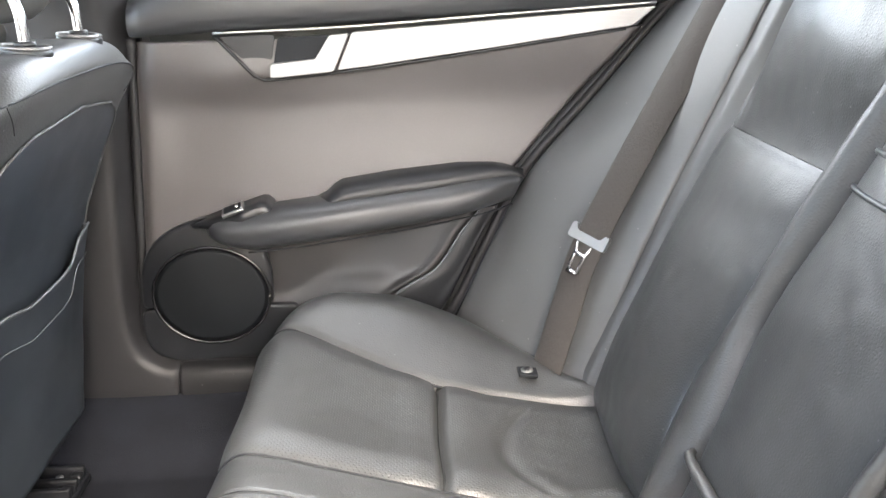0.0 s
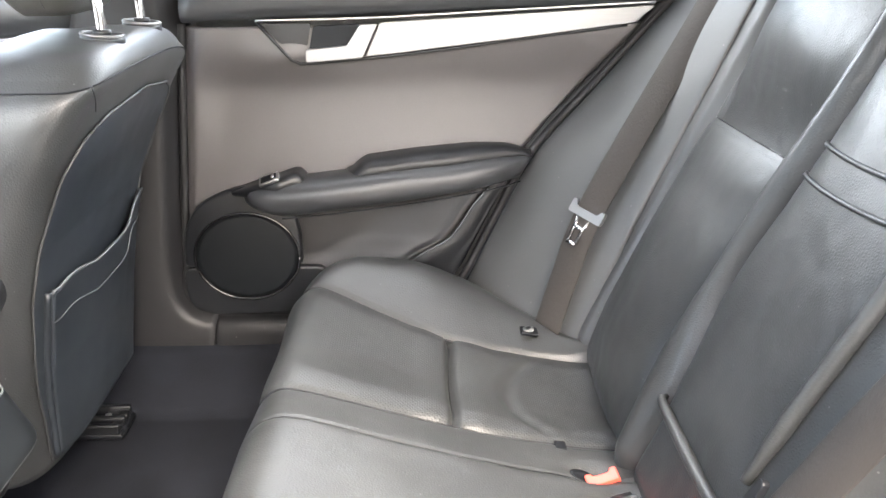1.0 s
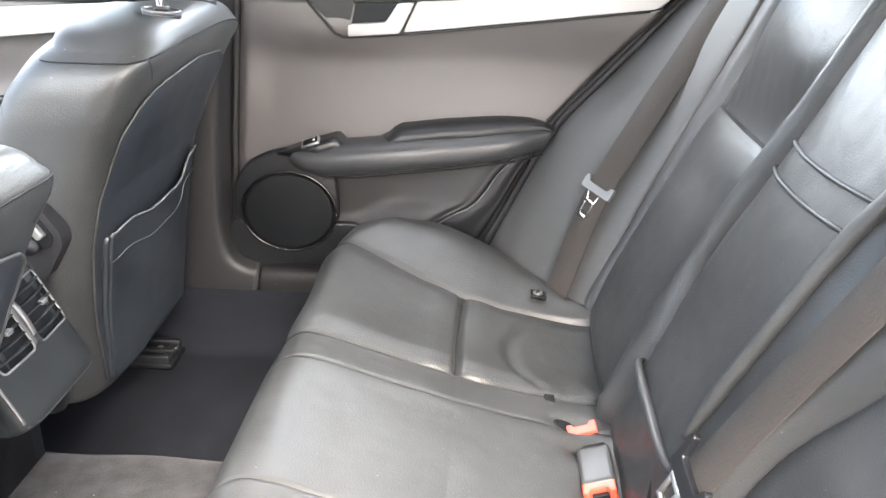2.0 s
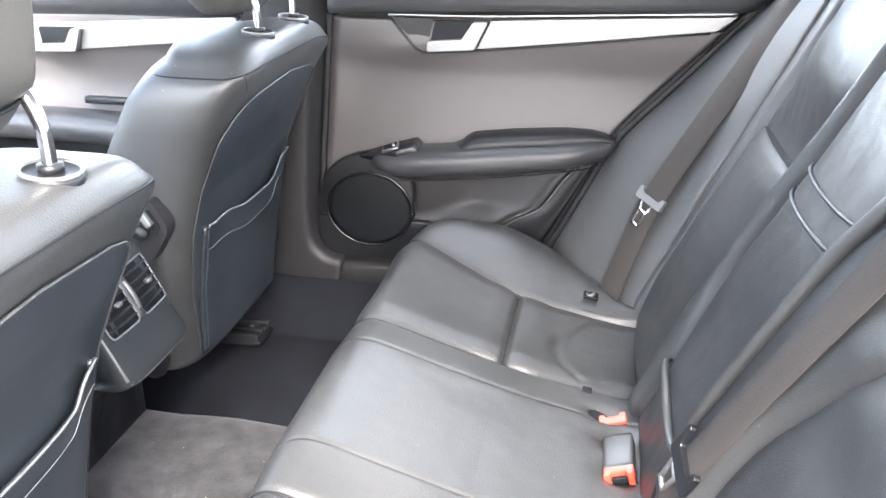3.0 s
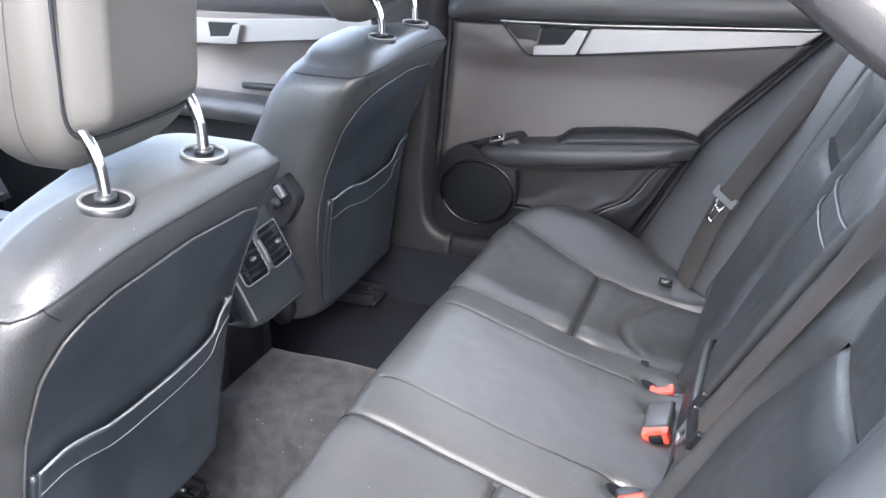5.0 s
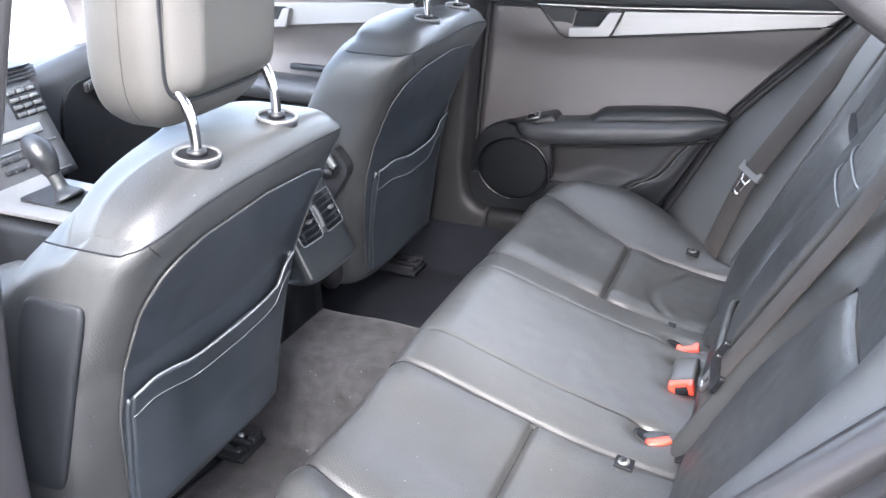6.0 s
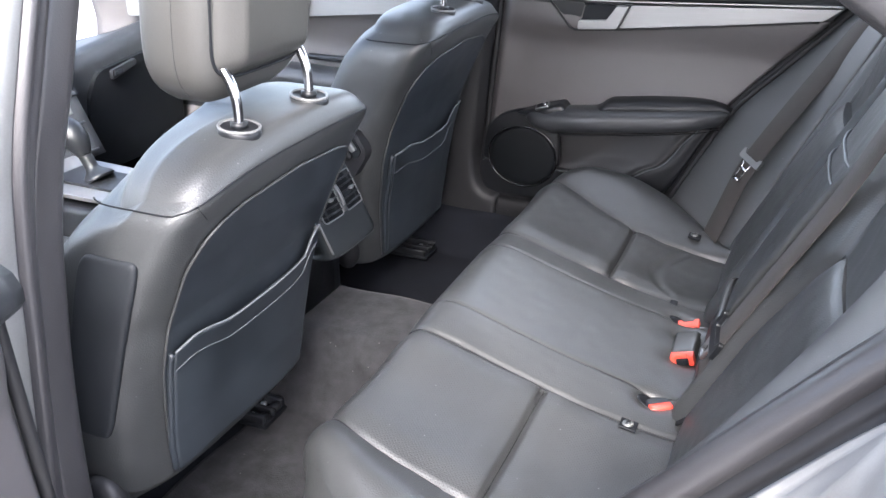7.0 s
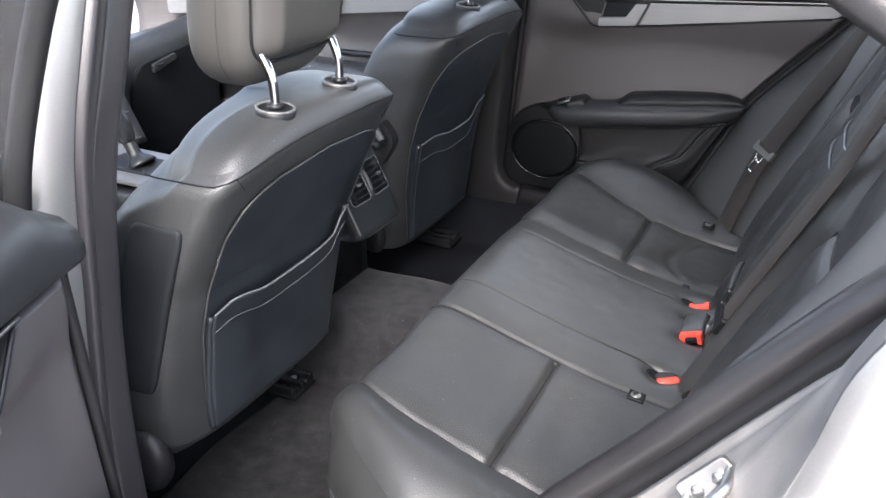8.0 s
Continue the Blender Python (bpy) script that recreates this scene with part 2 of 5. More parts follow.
def sheet(name, f, us, vs, material, parent=None, label="", back=None, m=None):
    """A skin f(u, v) over the lists us and vs; back: a vector by which a second skin lies behind it, closed at the rim."""
    nu, nv = len(us), len(vs)
    verts = [Vector(f(u, v)) for v in vs for u in us]
    faces = [(j * nu + i, j * nu + i + 1, (j + 1) * nu + i + 1, (j + 1) * nu + i) for j in range(nv - 1) for i in range(nu - 1)]
    if back is not None:
        off, b = len(verts), Vector(back)
        verts += [v + b for v in verts[:off]]
        faces += [tuple(off + k for k in reversed(q)) for q in faces]
        rim = [i for i in range(nu)] + [j * nu + nu - 1 for j in range(1, nv)] + [(nv - 1) * nu + i for i in range(nu - 2, -1, -1)] + [j * nu for j in range(nv - 2, 0, -1)]
        for a, c in zip(rim, rim[1:] + rim[:1]):
            faces.append((c, a, off + a, off + c))
    if m is not None:
        verts = [m @ v for v in verts]
    return mesh_part(name, verts, faces, material, parent, label)


def steps(a, b, n):
    return [a + (b - a) * k / n for k in range(n + 1)]


def loft(name, rings, material, parent=None, label="", m=None, caps=True, smooth=True):
    n = len(rings[0])
    verts = [Vector(p) for r in rings for p in r]
    faces = [(j * n + i, j * n + (i + 1) % n, (j + 1) * n + (i + 1) % n, (j + 1) * n + i) for j in range(len(rings) - 1) for i in range(n)]
    if caps:
        faces += [tuple(reversed(range(n))), tuple(range((len(rings) - 1) * n, len(rings) * n))]
    if m is not None:
        verts = [m @ v for v in verts]
    bm = bmesh.new()
    bv = [bm.verts.new(v) for v in verts]
    for q in faces:
        bm.faces.new([bv[k] for k in q])
    return part(name, bm, material, parent, label, smooth)


def tube(name, pts, r, material, parent=None, label="", n=10, m=None, flat=1.0):
    """A round (or flattened) bar along the points; r may be a list."""
    pts = [Vector(p) for p in pts]
    rs = r if isinstance(r, (list, tuple)) else [r] * len(pts)
    d = (pts[1] - pts[0]).normalized()
    side = d.orthogonal().normalized()
    rings = []
    for i, p in enumerate(pts):
        d = (pts[min(i + 1, len(pts) - 1)] - pts[max(i - 1, 0)]).normalized()
        side = (side - d * side.dot(d)).normalized()
        up = d.cross(side)
        rings.append([p + rs[i] * (math.cos(2 * math.pi * k / n) * side + flat * math.sin(2 * math.pi * k / n) * up) for k in range(n)])
    return loft(name, rings, material, parent, label, m)


def band(name, pts, across, width, thick, material, parent=None, label="", m=None):
    """A flat strap along pts, whose width lies along the vectors across."""
    rings = []
    pts = [Vector(p) for p in pts]
    for i, p in enumerate(pts):
        d = (pts[min(i + 1, len(pts) - 1)] - pts[max(i - 1, 0)]).normalized()
        a = Vector(across[i] if isinstance(across, list) else across)
        a = (a - d * a.dot(d)).normalized() * width / 2
        up = d.cross(a).normalized() * thick / 2
        e = 0.94
        rings.append([p - a, p - a * e + up, p + a * e + up, p + a, p + a * e - up, p - a * e - up])
    return loft(name, rings, material, parent, label, m)


def block(name, size, place, material, parent=None, label="", bevel=0.004, segments=2, m=None, turn=None, shape=None):
    """A bevelled block; shape: a function that moves its unit corners before the bevel."""
    bm = bmesh.new()
    bmesh.ops.create_cube(bm, size=1.0)
    for v in bm.verts:
        if shape:
            v.co = Vector(shape(*v.co))
        v.co = Vector((v.co.x * size[0], v.co.y * size[1], v.co.z * size[2]))
    if bevel:
        bmesh.ops.bevel(bm, geom=bm.edges[:] + bm.verts[:], offset=bevel, segments=segments, profile=0.6, affect="EDGES")
    t = Matrix.Translation(place) @ (turn if turn is not None else Matrix())
    if m is not None:
        t = m @ t
    bm.transform(t)
    return part(name, bm, material, parent, label)


def outline(name, pts, depth, material, parent=None, label="", bevel=0.0015, m=None, smooth=False):
    """A flat plate from an outline of points, extruded by the vector depth, with bevelled rim."""
    bm = bmesh.new()
    f = bm.faces.new([bm.verts.new(p) for p in pts])
    ext = bmesh.ops.extrude_face_region(bm, geom=[f])
    vs = [g for g in ext["geom"] if isinstance(g, bmesh.types.BMVert)]
    bmesh.ops.translate(bm, vec=Vector(depth), verts=vs)
    if bevel:
        rim = [e for e in bm.edges if all(v in vs for v in e.verts)]
        bmesh.ops.bevel(bm, geom=rim, offset=bevel, segments=2, profile=0.6, affect="EDGES")
    if m is not None:
        bm.transform(m)
    return part(name, bm, material, parent, label, smooth)


def rounded(points, r, n=4):
    """A flat outline with rounded corners."""
    out, k = [], len(points)
    for i, p in enumerate(points):
        p, a, b = Vector(p), Vector(points[i - 1]), Vector(points[(i + 1) % k])
        ra = min(r, (a - p).length * 0.45)
        rb = min(r, (b - p).length * 0.45)
        s, e = p + (a - p).normalized() * ra, p + (b - p).normalized() * rb
        for j in range(n + 1):
            t = j / n
            out.append((1 - t) ** 2 * s + 2 * t * (1 - t) * p + t * t * e)
    return out


def superellipse(cx, cy, rx, ry, power, n):
    """A rounded rectangle of n points, evenly spread along its rim."""
    fine = []
    for k in range(361):
        a = 2 * math.pi * k / 360
        c, s = math.cos(a), math.sin(a)
        fine.append((rx * math.copysign(abs(c) ** (2 / power), c), ry * math.copysign(abs(s) ** (2 / power), s)))
    p = np.array(fine)
    run = np.concatenate([[0.0], np.cumsum(np.hypot(*np.diff(p, axis=0).T))])
    at = np.linspace(0, run[-1], n, endpoint=False)
    return list(zip((cx + np.interp(at, run, p[:, 0])).tolist(), (cy + np.interp(at, run, p[:, 1])).tolist()))


def superellipse_at(rx, ry, power, a):
    c, s = math.cos(a), math.sin(a)
    return rx * math.copysign(abs(c) ** (2 / power), c), ry * math.copysign(abs(s) ** (2 / power), s)


# ---- the car's shell ----
# x runs towards the car's tail, y towards its right side, z up from the rear footwell.
SHUT = [(-0.02, 0.15), (0.01, 0.20), (0.043, 0.251), (0.092, 0.35), (0.145, 0.449), (0.243, 0.559), (0.352, 0.681), (0.405, 0.735), (0.425, 0.775),
        (0.405, 0.815), (0.31, 0.885), (0.19, 0.965), (0.05, 1.035), (-0.15, 1.07), (-0.30, 1.075)]


def tumble(z):
    """How far from the middle the side of the cabin stands at a height."""
    return spline([(0.0, 0.745), (0.60, 0.74), (0.75, 0.72), (1.15, 0.55)], z)


def pillar_x(z):
    """The front edge of a rear door."""
    return -0.455 + 0.085 * (z - 0.15)


NEAR_DOG = [(0.02, 0.675, 0.185), (0.07, 0.655, 0.245), (0.15, 0.645, 0.343), (0.23, 0.645, 0.437), (0.305, 0.645, 0.530), (0.38, 0.645, 0.623), (0.445, 0.65, 0.70), (0.47, 0.655, 0.76),
            (0.45, 0.66, 0.815), (0.39, 0.66, 0.857), (0.31, 0.655, 0.907), (0.17, 0.645, 1.0), (0.0, 0.625, 1.06), (-0.2, 0.61, 1.075)]


def build_floor():
    def f(x, y):
        hump = 0.155 * (1 - step(0.075, 0.15, abs(y)))
        toe = 0.30 * step(-1.35, -1.75, x)
        side = 0.115 * step(0.635, 0.685, abs(y))
        wave = 0.003 * math.sin(9 * x + 3 * y) + 0.002 * math.sin(23 * y + 5 * x)
        return (x, y, max(hump, toe, side) + wave)
    sheet("floor", f, steps(-1.75, 0.30, 120), steps(-0.735, 0.735, 120), CARPET, back=(0, 0, -0.03))
    tagged(bpy.data.objects["floor"], "black carpeted footwell floor with centre tunnel", "floor", kind="structure")


def build_mat():
    root = thing("floor_mat", (-0.35, -0.3, 0.0), "worn grey carpet mat draped over the centre tunnel", "floor mat")

    def f(x, y):
        hump = 0.155 * (1 - step(0.078, 0.155, abs(y)))
        return (x + 0.006 * math.sin(20 * y), y, max(hump, 0.0) + 0.011 + 0.002 * math.sin(31 * x + 11 * y) + 0.004 * bell(y + 0.30, 0.05) * bell(x + 0.45, 0.2))
    sheet("mat_sheet", f, steps(-0.56, -0.18, 50), steps(-0.66, 0.098, 90), MAT_CLOTH, root, back=(0, 0, -0.007))


def build_roof():
    def f(x, y):
        return (x, y, 1.20 - 0.42 * abs(y) ** 2.2 - 0.05 * (x + 0.1) ** 2)
    ob = sheet("ceiling", f, steps(-0.85, 0.75, 24), steps(-0.56, 0.56, 20), HEADLINER, back=(0, 0, 0.03))
    tagged(ob, "pale grey cloth headliner", "ceiling", kind="structure")

    def g(x, y):
        return (x, y, 1.245 - 0.42 * abs(y) ** 2.2 - 0.05 * (x + 0.1) ** 2)
    tagged(sheet("roof", g, steps(-0.87, 0.78, 24), steps(-0.60, 0.60, 20), PAINT, back=(0, 0, 0.012)), "silver painted steel car roof", "roof", kind="structure")


def near_pillar_x(z):
    return spline([(0.0, -0.414), (0.18, -0.414), (0.30, -0.413), (0.45, -0.404), (0.53, -0.396), (0.60, -0.390), (0.68, -0.378), (0.75, -0.366), (0.81, -0.364), (0.87, -0.366), (1.08, -0.385)], z)


def build_side(s, name, px, dog):
    """Pillars, rails and sill of one side; s is 1 for the far side, -1 for the near one."""
    m = Matrix.Diagonal((1, s, 1, 1))
    root = thing("body_side_" + name, (0, s * 0.76, 0.0), "silver car body side with trimmed pillars", "car body", kind="structure")
    # B-pillar inner trim, a bowed plate that flares into the sill
    if s > 0:
        # one moulding down the pillar that turns in a soft bend into the sill; the ridge is its edge to the door opening
        ridge = curve([(px(z) - 0.022 + 0.010 * step(0.3, 0.2, z), 0, z) for z in (1.10, 0.9, 0.7, 0.5, 0.36, 0.27, 0.225)] + [(-0.457, 0, 0.193), (-0.444, 0, 0.172), (-0.424, 0, 0.161), (-0.399, 0, 0.157)], 90)

        def f(d, k):
            p = ridge[int(k)]
            q = ridge[min(int(k) + 1, 89)] - ridge[max(int(k) - 1, 0)]
            q = Vector((q.z, 0, -q.x)).normalized()                    # away from the opening
            if q.x > 0 and q.z > 0:
                q = -q
            low = step(0.30, 0.17, p.z)
            y = line([(-0.03, 0.742), (-0.012, 0.716), (-0.003, 0.704), (0.0, 0.699), (0.005, 0.693), (0.012, 0.689), (0.03, 0.686), (0.07, 0.685), (0.12, 0.700 - 0.014 * low), (0.16, 0.73 - 0.045 * low)], d)
            w = d if d < 0.03 else 0.03 + (d - 0.03) * (1 + 0.1 * low)
            return (p.x + q.x * w, y + tumble(p.z) - 0.745, p.z + q.z * w)
        sheet("pillar_trim", f, [-0.03, -0.02, -0.012, -0.007, -0.003, 0.0, 0.0025, 0.005, 0.008, 0.012, 0.018, 0.03, 0.05, 0.07, 0.09, 0.12, 0.16], list(range(90)), PILLAR_TRIM, root, "grey plastic pillar trim that bends into the sill", back=(0, 0.012, 0), m=m)
        prof = [(0.686, 0.0), (0.685, 0.10), (0.686, 0.130), (0.689, 0.145), (0.693, 0.152), (0.699, 0.157), (0.706, 0.160), (0.720, 0.161), (0.745, 0.155), (0.775, 0.125), (0.79, 0.07), (0.79, -0.1), (0.70, -0.1)]
        rings = [[(x, y + o, z - o) for y, z in prof] for x, o in ((-0.4005, 0.003), (-0.3985, 0.0022), (-0.3970, 0.0004), (-0.394, 0.0), (-0.30, 0.0), (0.0, 0.0), (0.14, 0.0))]
        loft("sill_cover", rings, SILL, root, "dark plastic sill cover", m=m)
        rings = [[(x, y + 0.004, z - 0.020) for y, z in prof] for x in (-1.6, -0.9, -0.45)]
        loft("front_sill_cover", rings, SILL, root, "dark plastic sill cover", m=m)
    else:
        def f(u, z):
            flare = 0.10 * step(0.22, 0.05, z)
            x0 = px(z) - 0.135 - flare
            x1 = px(z) - 0.026 + 0.20 * step(0.175, 0.10, z) ** 1.5
            x = x0 + (x1 - x0) * u
            bow = 0.016 * math.sin(math.pi * u) ** 0.6
            inset = 0.03 * step(0.85, 1.0, u)
            return (x, tumble(z) - 0.035 - bow + inset * step(0.16, 0.25, z) - 0.012 * step(0.2, 0.1, z), z)
        sheet("pillar_trim", f, steps(0, 1, 18), steps(0.0, 1.10, 44), PILLAR_TRIM, root, "grey plastic pillar trim", back=(0, 0.03, 0), m=m)
        # sill cover
        prof = [(0.672, 0.0), (0.670, 0.112), (0.676, 0.132), (0.69, 0.145), (0.71, 0.150), (0.742, 0.146), (0.775, 0.125), (0.79, 0.07), (0.79, -0.1), (0.70, -0.1)]
        rings = [[(x, y, z) for y, z in prof] for x in (-0.41, -0.30, -0.29, 0.0, 0.14)]
        loft("sill_cover", rings, SILL, root, "dark plastic sill cover", m=m, smooth=False)
        prof = [(0.672, 0.0), (0.668, 0.09), (0.676, 0.118), (0.70, 0.13), (0.742, 0.128), (0.775, 0.12), (0.79, 0.07), (0.79, -0.1), (0.70, -0.1)]
        rings = [[(x, y, z) for y, z in prof] for x in (-1.6, -0.9, -0.412)]
        loft("front_sill_cover", rings, SILL, root, "dark plastic sill cover", m=m, smooth=False)
    # roof rail
    rail = curve([(-1.05, tumble(1.02) - 0.01, 1.0), (-0.7, 0.59, 1.09), (-0.3, 0.575, 1.115), (0.1, 0.58, 1.09), (0.4, 0.60, 0.98), (0.62, 0.64, 0.83)], 40)
    tube("roof_rail", rail, 0.035, PILLAR_TRIM, root, n=12, m=m)
    # A-pillar
    tube("front_pillar", curve([(-1.75, 0.70, 0.62), (-1.4, 0.67, 0.84), (-1.05, 0.615, 1.01), (-0.75, 0.585, 1.09)], 20), 0.03, PILLAR_TRIM, root, n=12, m=m)
    def fold(name, prof, mat, label):
        """A strip along the pillar; prof gives (x past the edge, y, share of the bow at mid height)."""
        us = list(range(len(prof)))

        def g(k, z):
            ox, y, r = prof[int(k)]
            ox += r * spline([(0.25, 0.0), (0.35, 0.012), (0.45, 0.017), (0.55, 0.016), (0.65, 0.010), (0.75, 0.0)], z)
            return (px(z) + ox, y + tumble(z) - 0.745, z)
        return sheet(name, g, us, steps(0.10, 1.08, 60), mat, root, label, back=(-0.012, 0.004, 0), m=m)
    if s > 0:
        def g(u, z):
            a = u * 2 - 1
            return (px(z) - 0.085 + 0.045 * a, tumble(z) + 0.045 - 0.022 * a * a, z)
        sheet("painted_post", g, steps(0, 1, 10), steps(0.0, 1.08, 30), PAINT, root, "silver painted pillar face", back=(0, -0.04, 0), m=m)
    else:
        fold("seal_band", [(-0.042, 0.690, 0), (-0.026, 0.686, 0), (-0.015, 0.689, 0), (-0.009, 0.697, 0), (-0.007, 0.706, 0), (-0.007, 0.720, 0), (-0.008, 0.730, 0), (-0.009, 0.7335, 0), (-0.014, 0.735, 0)], EDGE_TRIM, "soft grey rubber seal band")
        fold("seal_flap", [(-0.020, 0.734, 0), (-0.010, 0.7365, 0), (-0.004, 0.740, 0), (0.001, 0.746, 0.5), (0.003, 0.753, 0.8), (0.002, 0.757, 1), (0.005, 0.761, 1), (0.007, 0.766, 1), (0.005, 0.771, 1), (-0.008, 0.774, 1)], EDGE_TRIM, "black rubber pillar flap")
        fold("painted_post", [(-0.018, 0.770, 1), (-0.003, 0.7725, 1), (-0.001, 0.776, 1), (-0.002, 0.790, 1), (-0.005, 0.806, 1), (-0.014, 0.822, 1), (-0.030, 0.834, 1), (-0.07, 0.840, 1), (-0.13, 0.842, 1)], PAINT, "silver painted pillar face")
    # door-opening rubber: round bulb and flat lip, along pillar, sill, dog-leg and rail
    if s > 0:
        loop = [(px(z) - 0.018, z) for z in (1.05, 0.9, 0.7, 0.5, 0.35, 0.25)] + [(-0.449, 0.20), (-0.433, 0.180), (-0.405, 0.171), (-0.30, 0.168), (-0.2, 0.165), (-0.06, 0.155)]
    else:
        loop = [(px(0.15) - 0.01, 0.13), (px(0.15) + 0.03, 0.140), (-0.30, 0.145), (-0.2, 0.143), (-0.06, 0.147)]
    pts = curve([(x, tumble(z) - 0.012, z) for x, z in loop] + dog, 220)
    tube("seal_bulb", pts, [(0.0105 if s > 0 else 0.0135) + 0.0065 * (s < 0) * step(0.02, 0.10, p.x) for p in pts], RUBBER if s > 0 else ROLL_TRIM, root, "black rubber door seal bulb", n=12, m=m)
    # flat lip behind the bulb
    n = len(pts)

    def lip(u, k):
        p = pts[int(k)]
        d = (pts[min(int(k) + 1, n - 1)] - pts[max(int(k) - 1, 0)]).normalized()
        out = d.cross(Vector((0, 1, 0)))
        if out.dot(p - Vector((-0.05, p.y, 0.55))) < 0:
            out = -out
        w = step(0.02, 0.10, p.x) * (s < 0)
        return p + out * (0.008 + (0.024 + 0.008 * w + 0.03 * (s > 0)) * u) + Vector((0, 0.010 + (0.030 + 0.008 * w) * u + 0.005 * math.sin(3 * math.pi * u), 0))
    sheet("seal_lip", lip, steps(0, 1, 8), list(range(n)), RUBBER, root, "flat black rubber lip", back=(0, 0.006, 0), m=m)
    return root, pts, m


JAMB_IN = [(0.02, 0.17), (0.07, 0.235), (0.15, 0.335), (0.235, 0.431), (0.309, 0.525), (0.365, 0.593), (0.405, 0.637), (0.45, 0.70), (0.475, 0.77)]
JAMB_OUT = [(0.11, -0.08), (0.17, 0.06), (0.235, 0.23), (0.292, 0.38), (0.335, 0.51), (0.362, 0.61), (0.378, 0.68), (0.405, 0.735), (0.44, 0.80)]


def build_quarter(root, m):
    """Painted jamb behind the rear door, folded along its middle, and the outer wing."""
    a = curve([(x, 0.712, z) for x, z in JAMB_IN], 60)
    b = curve([(x, 0.86, z) for x, z in JAMB_OUT], 60)

    def jamb(u, k):
        p = a[int(k)].lerp(b[int(k)], u)
        fold_ = 0.020 * (1 - abs(2 * u - 1)) ** 0.9 - 0.004 * bell(u - 0.12, 0.05)
        return p + Vector((-0.55, -0.25, 0.62)) * fold_
    sheet("door_jamb", jamb, steps(0, 1, 24), list(range(60)), JAMB, root, "dusty silver door jamb with shade in its paint", back=(0.01, 0.0, -0.01), m=m)

    def wing(u, k):
        p = b[int(k)]
        x = p.x + (1.5 - p.x) * u
        return (x, 0.86 - 0.05 * step(0.6, 0.95, p.z) * step(0.0, 0.1, u) + 0.006 * step(0.0, 0.02, u), p.z + (0.10 - 0.10 * p.z) * u)
    sheet("rear_wing", wing, steps(0, 1, 40), list(range(60)), PAINT, root, "silver painted rear wing", back=(0, -0.008, 0), m=m)


build_floor()
build_mat()
build_roof()
far_side, far_loop, far_m = build_side(1, "right", pillar_x, [(x, tumble(z) - 0.012, z) for x, z in SHUT[1:]])
near_side, near_loop, near_m = build_side(-1, "left", near_pillar_x, NEAR_DOG)
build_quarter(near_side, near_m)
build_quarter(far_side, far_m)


def build_striker():
    root = thing("door_striker", (0.298, -0.766, 0.507), "bare metal door striker on painted jamb", "door striker")
    c = Vector((0.298, -0.766, 0.507))
    d = Vector((0.62, 0, 0.78))
    q = Vector((0.78, -0.1, -0.62))
    outline("striker_plate", rounded([c - d * 0.028 - q * 0.013, c + d * 0.028 - q * 0.013, c + d * 0.028 + q * 0.014, c - d * 0.028 + q * 0.014], 0.006), (0, -0.005, 0), DULL_METAL, root)
    tube("striker_loop", curve([c - d * 0.024, c - d * 0.024 + Vector((0, -0.028, 0)), c - d * 0.012 + Vector((0, -0.036, 0)), c + d * 0.012 + Vector((0, -0.036, 0)), c + d * 0.024 + Vector((0, -0.028, 0)), c + d * 0.024], 16), 0.0045, DULL_METAL, root)
    for k in (-1, 1):
        tube("bolt", [c + d * 0.012 * k + Vector((0, -0.003, 0)), c + d * 0.012 * k + Vector((0, -0.009, 0))], 0.006, DULL_METAL, root, n=6)


build_striker()


def build_glazing():
    for s, nm in ((1, "window_1"), (-1, "window_2")):
        def f(u, z):
            x0 = -1.55 + 0.95 * max(0.0, z - 0.72)
            x1 = pillar_x(z) - 0.12
            return (x0 + (x1 - x0) * u, s * (tumble(z) + 0.03), z)
        ob = sheet(nm, f, [0, 0.5, 1], steps(0.70, 1.06, 6), GLASS, back=(0, s * 0.004, 0))
        ob.visible_shadow = False
        tagged(ob, "clear front side window", "window", kind="structure")

    def w(u, v):
        return (-1.72 + 0.90 * v, (u - 0.5) * (1.36 - 0.24 * v), 0.64 + 0.47 * v + 0.05 * math.sin(math.pi * v) - 0.10 * (2 * u - 1) ** 2 * 0.3)
    ob = sheet("window_3", w, steps(0, 1, 12), steps(0, 1, 12), GLASS, back=(0, 0, 0.004))
    ob.visible_shadow = False
    tagged(ob, "clear curved windscreen", "windscreen", kind="structure")

    def r(u, v):
        return (0.78 + 0.50 * v, (u - 0.5) * (1.16 + 0.1 * v), 1.13 - 0.36 * v)
    ob = sheet("window_4", r, steps(0, 1, 8), steps(0, 1, 8), GLASS, back=(0, 0, 0.004))
    ob.visible_shadow = False
    tagged(ob, "clear rear window", "window", kind="structure")

    def shelf(x, y):
        return (x, y, 0.76 - 0.02 * (x - 0.5))
    tagged(sheet("parcel_shelf", shelf, steps(0.47, 1.3, 6), steps(-0.68, 0.68, 6), PLASTIC, back=(0, 0, -0.02)), "black cloth parcel shelf", "shelf", kind="structure")

    def bulk(y, z):
        return (0.62, y, z)
    tagged(sheet("wall_rear", bulk, steps(-0.74, 0.74, 4), steps(0.0, 0.75, 4), DEEP, back=(0.02, 0, 0)), "dark bulkhead behind the rear seat", "bulkhead", kind="structure")

    def fire(y, z):
        return (-1.76, y, z)
    tagged(sheet("wall_front", fire, steps(-0.74, 0.74, 4), steps(0.0, 0.36, 4), DEEP, back=(-0.02, 0, 0)), "dark bulkhead ahead of the dashboard", "bulkhead", kind="structure")


build_glazing()


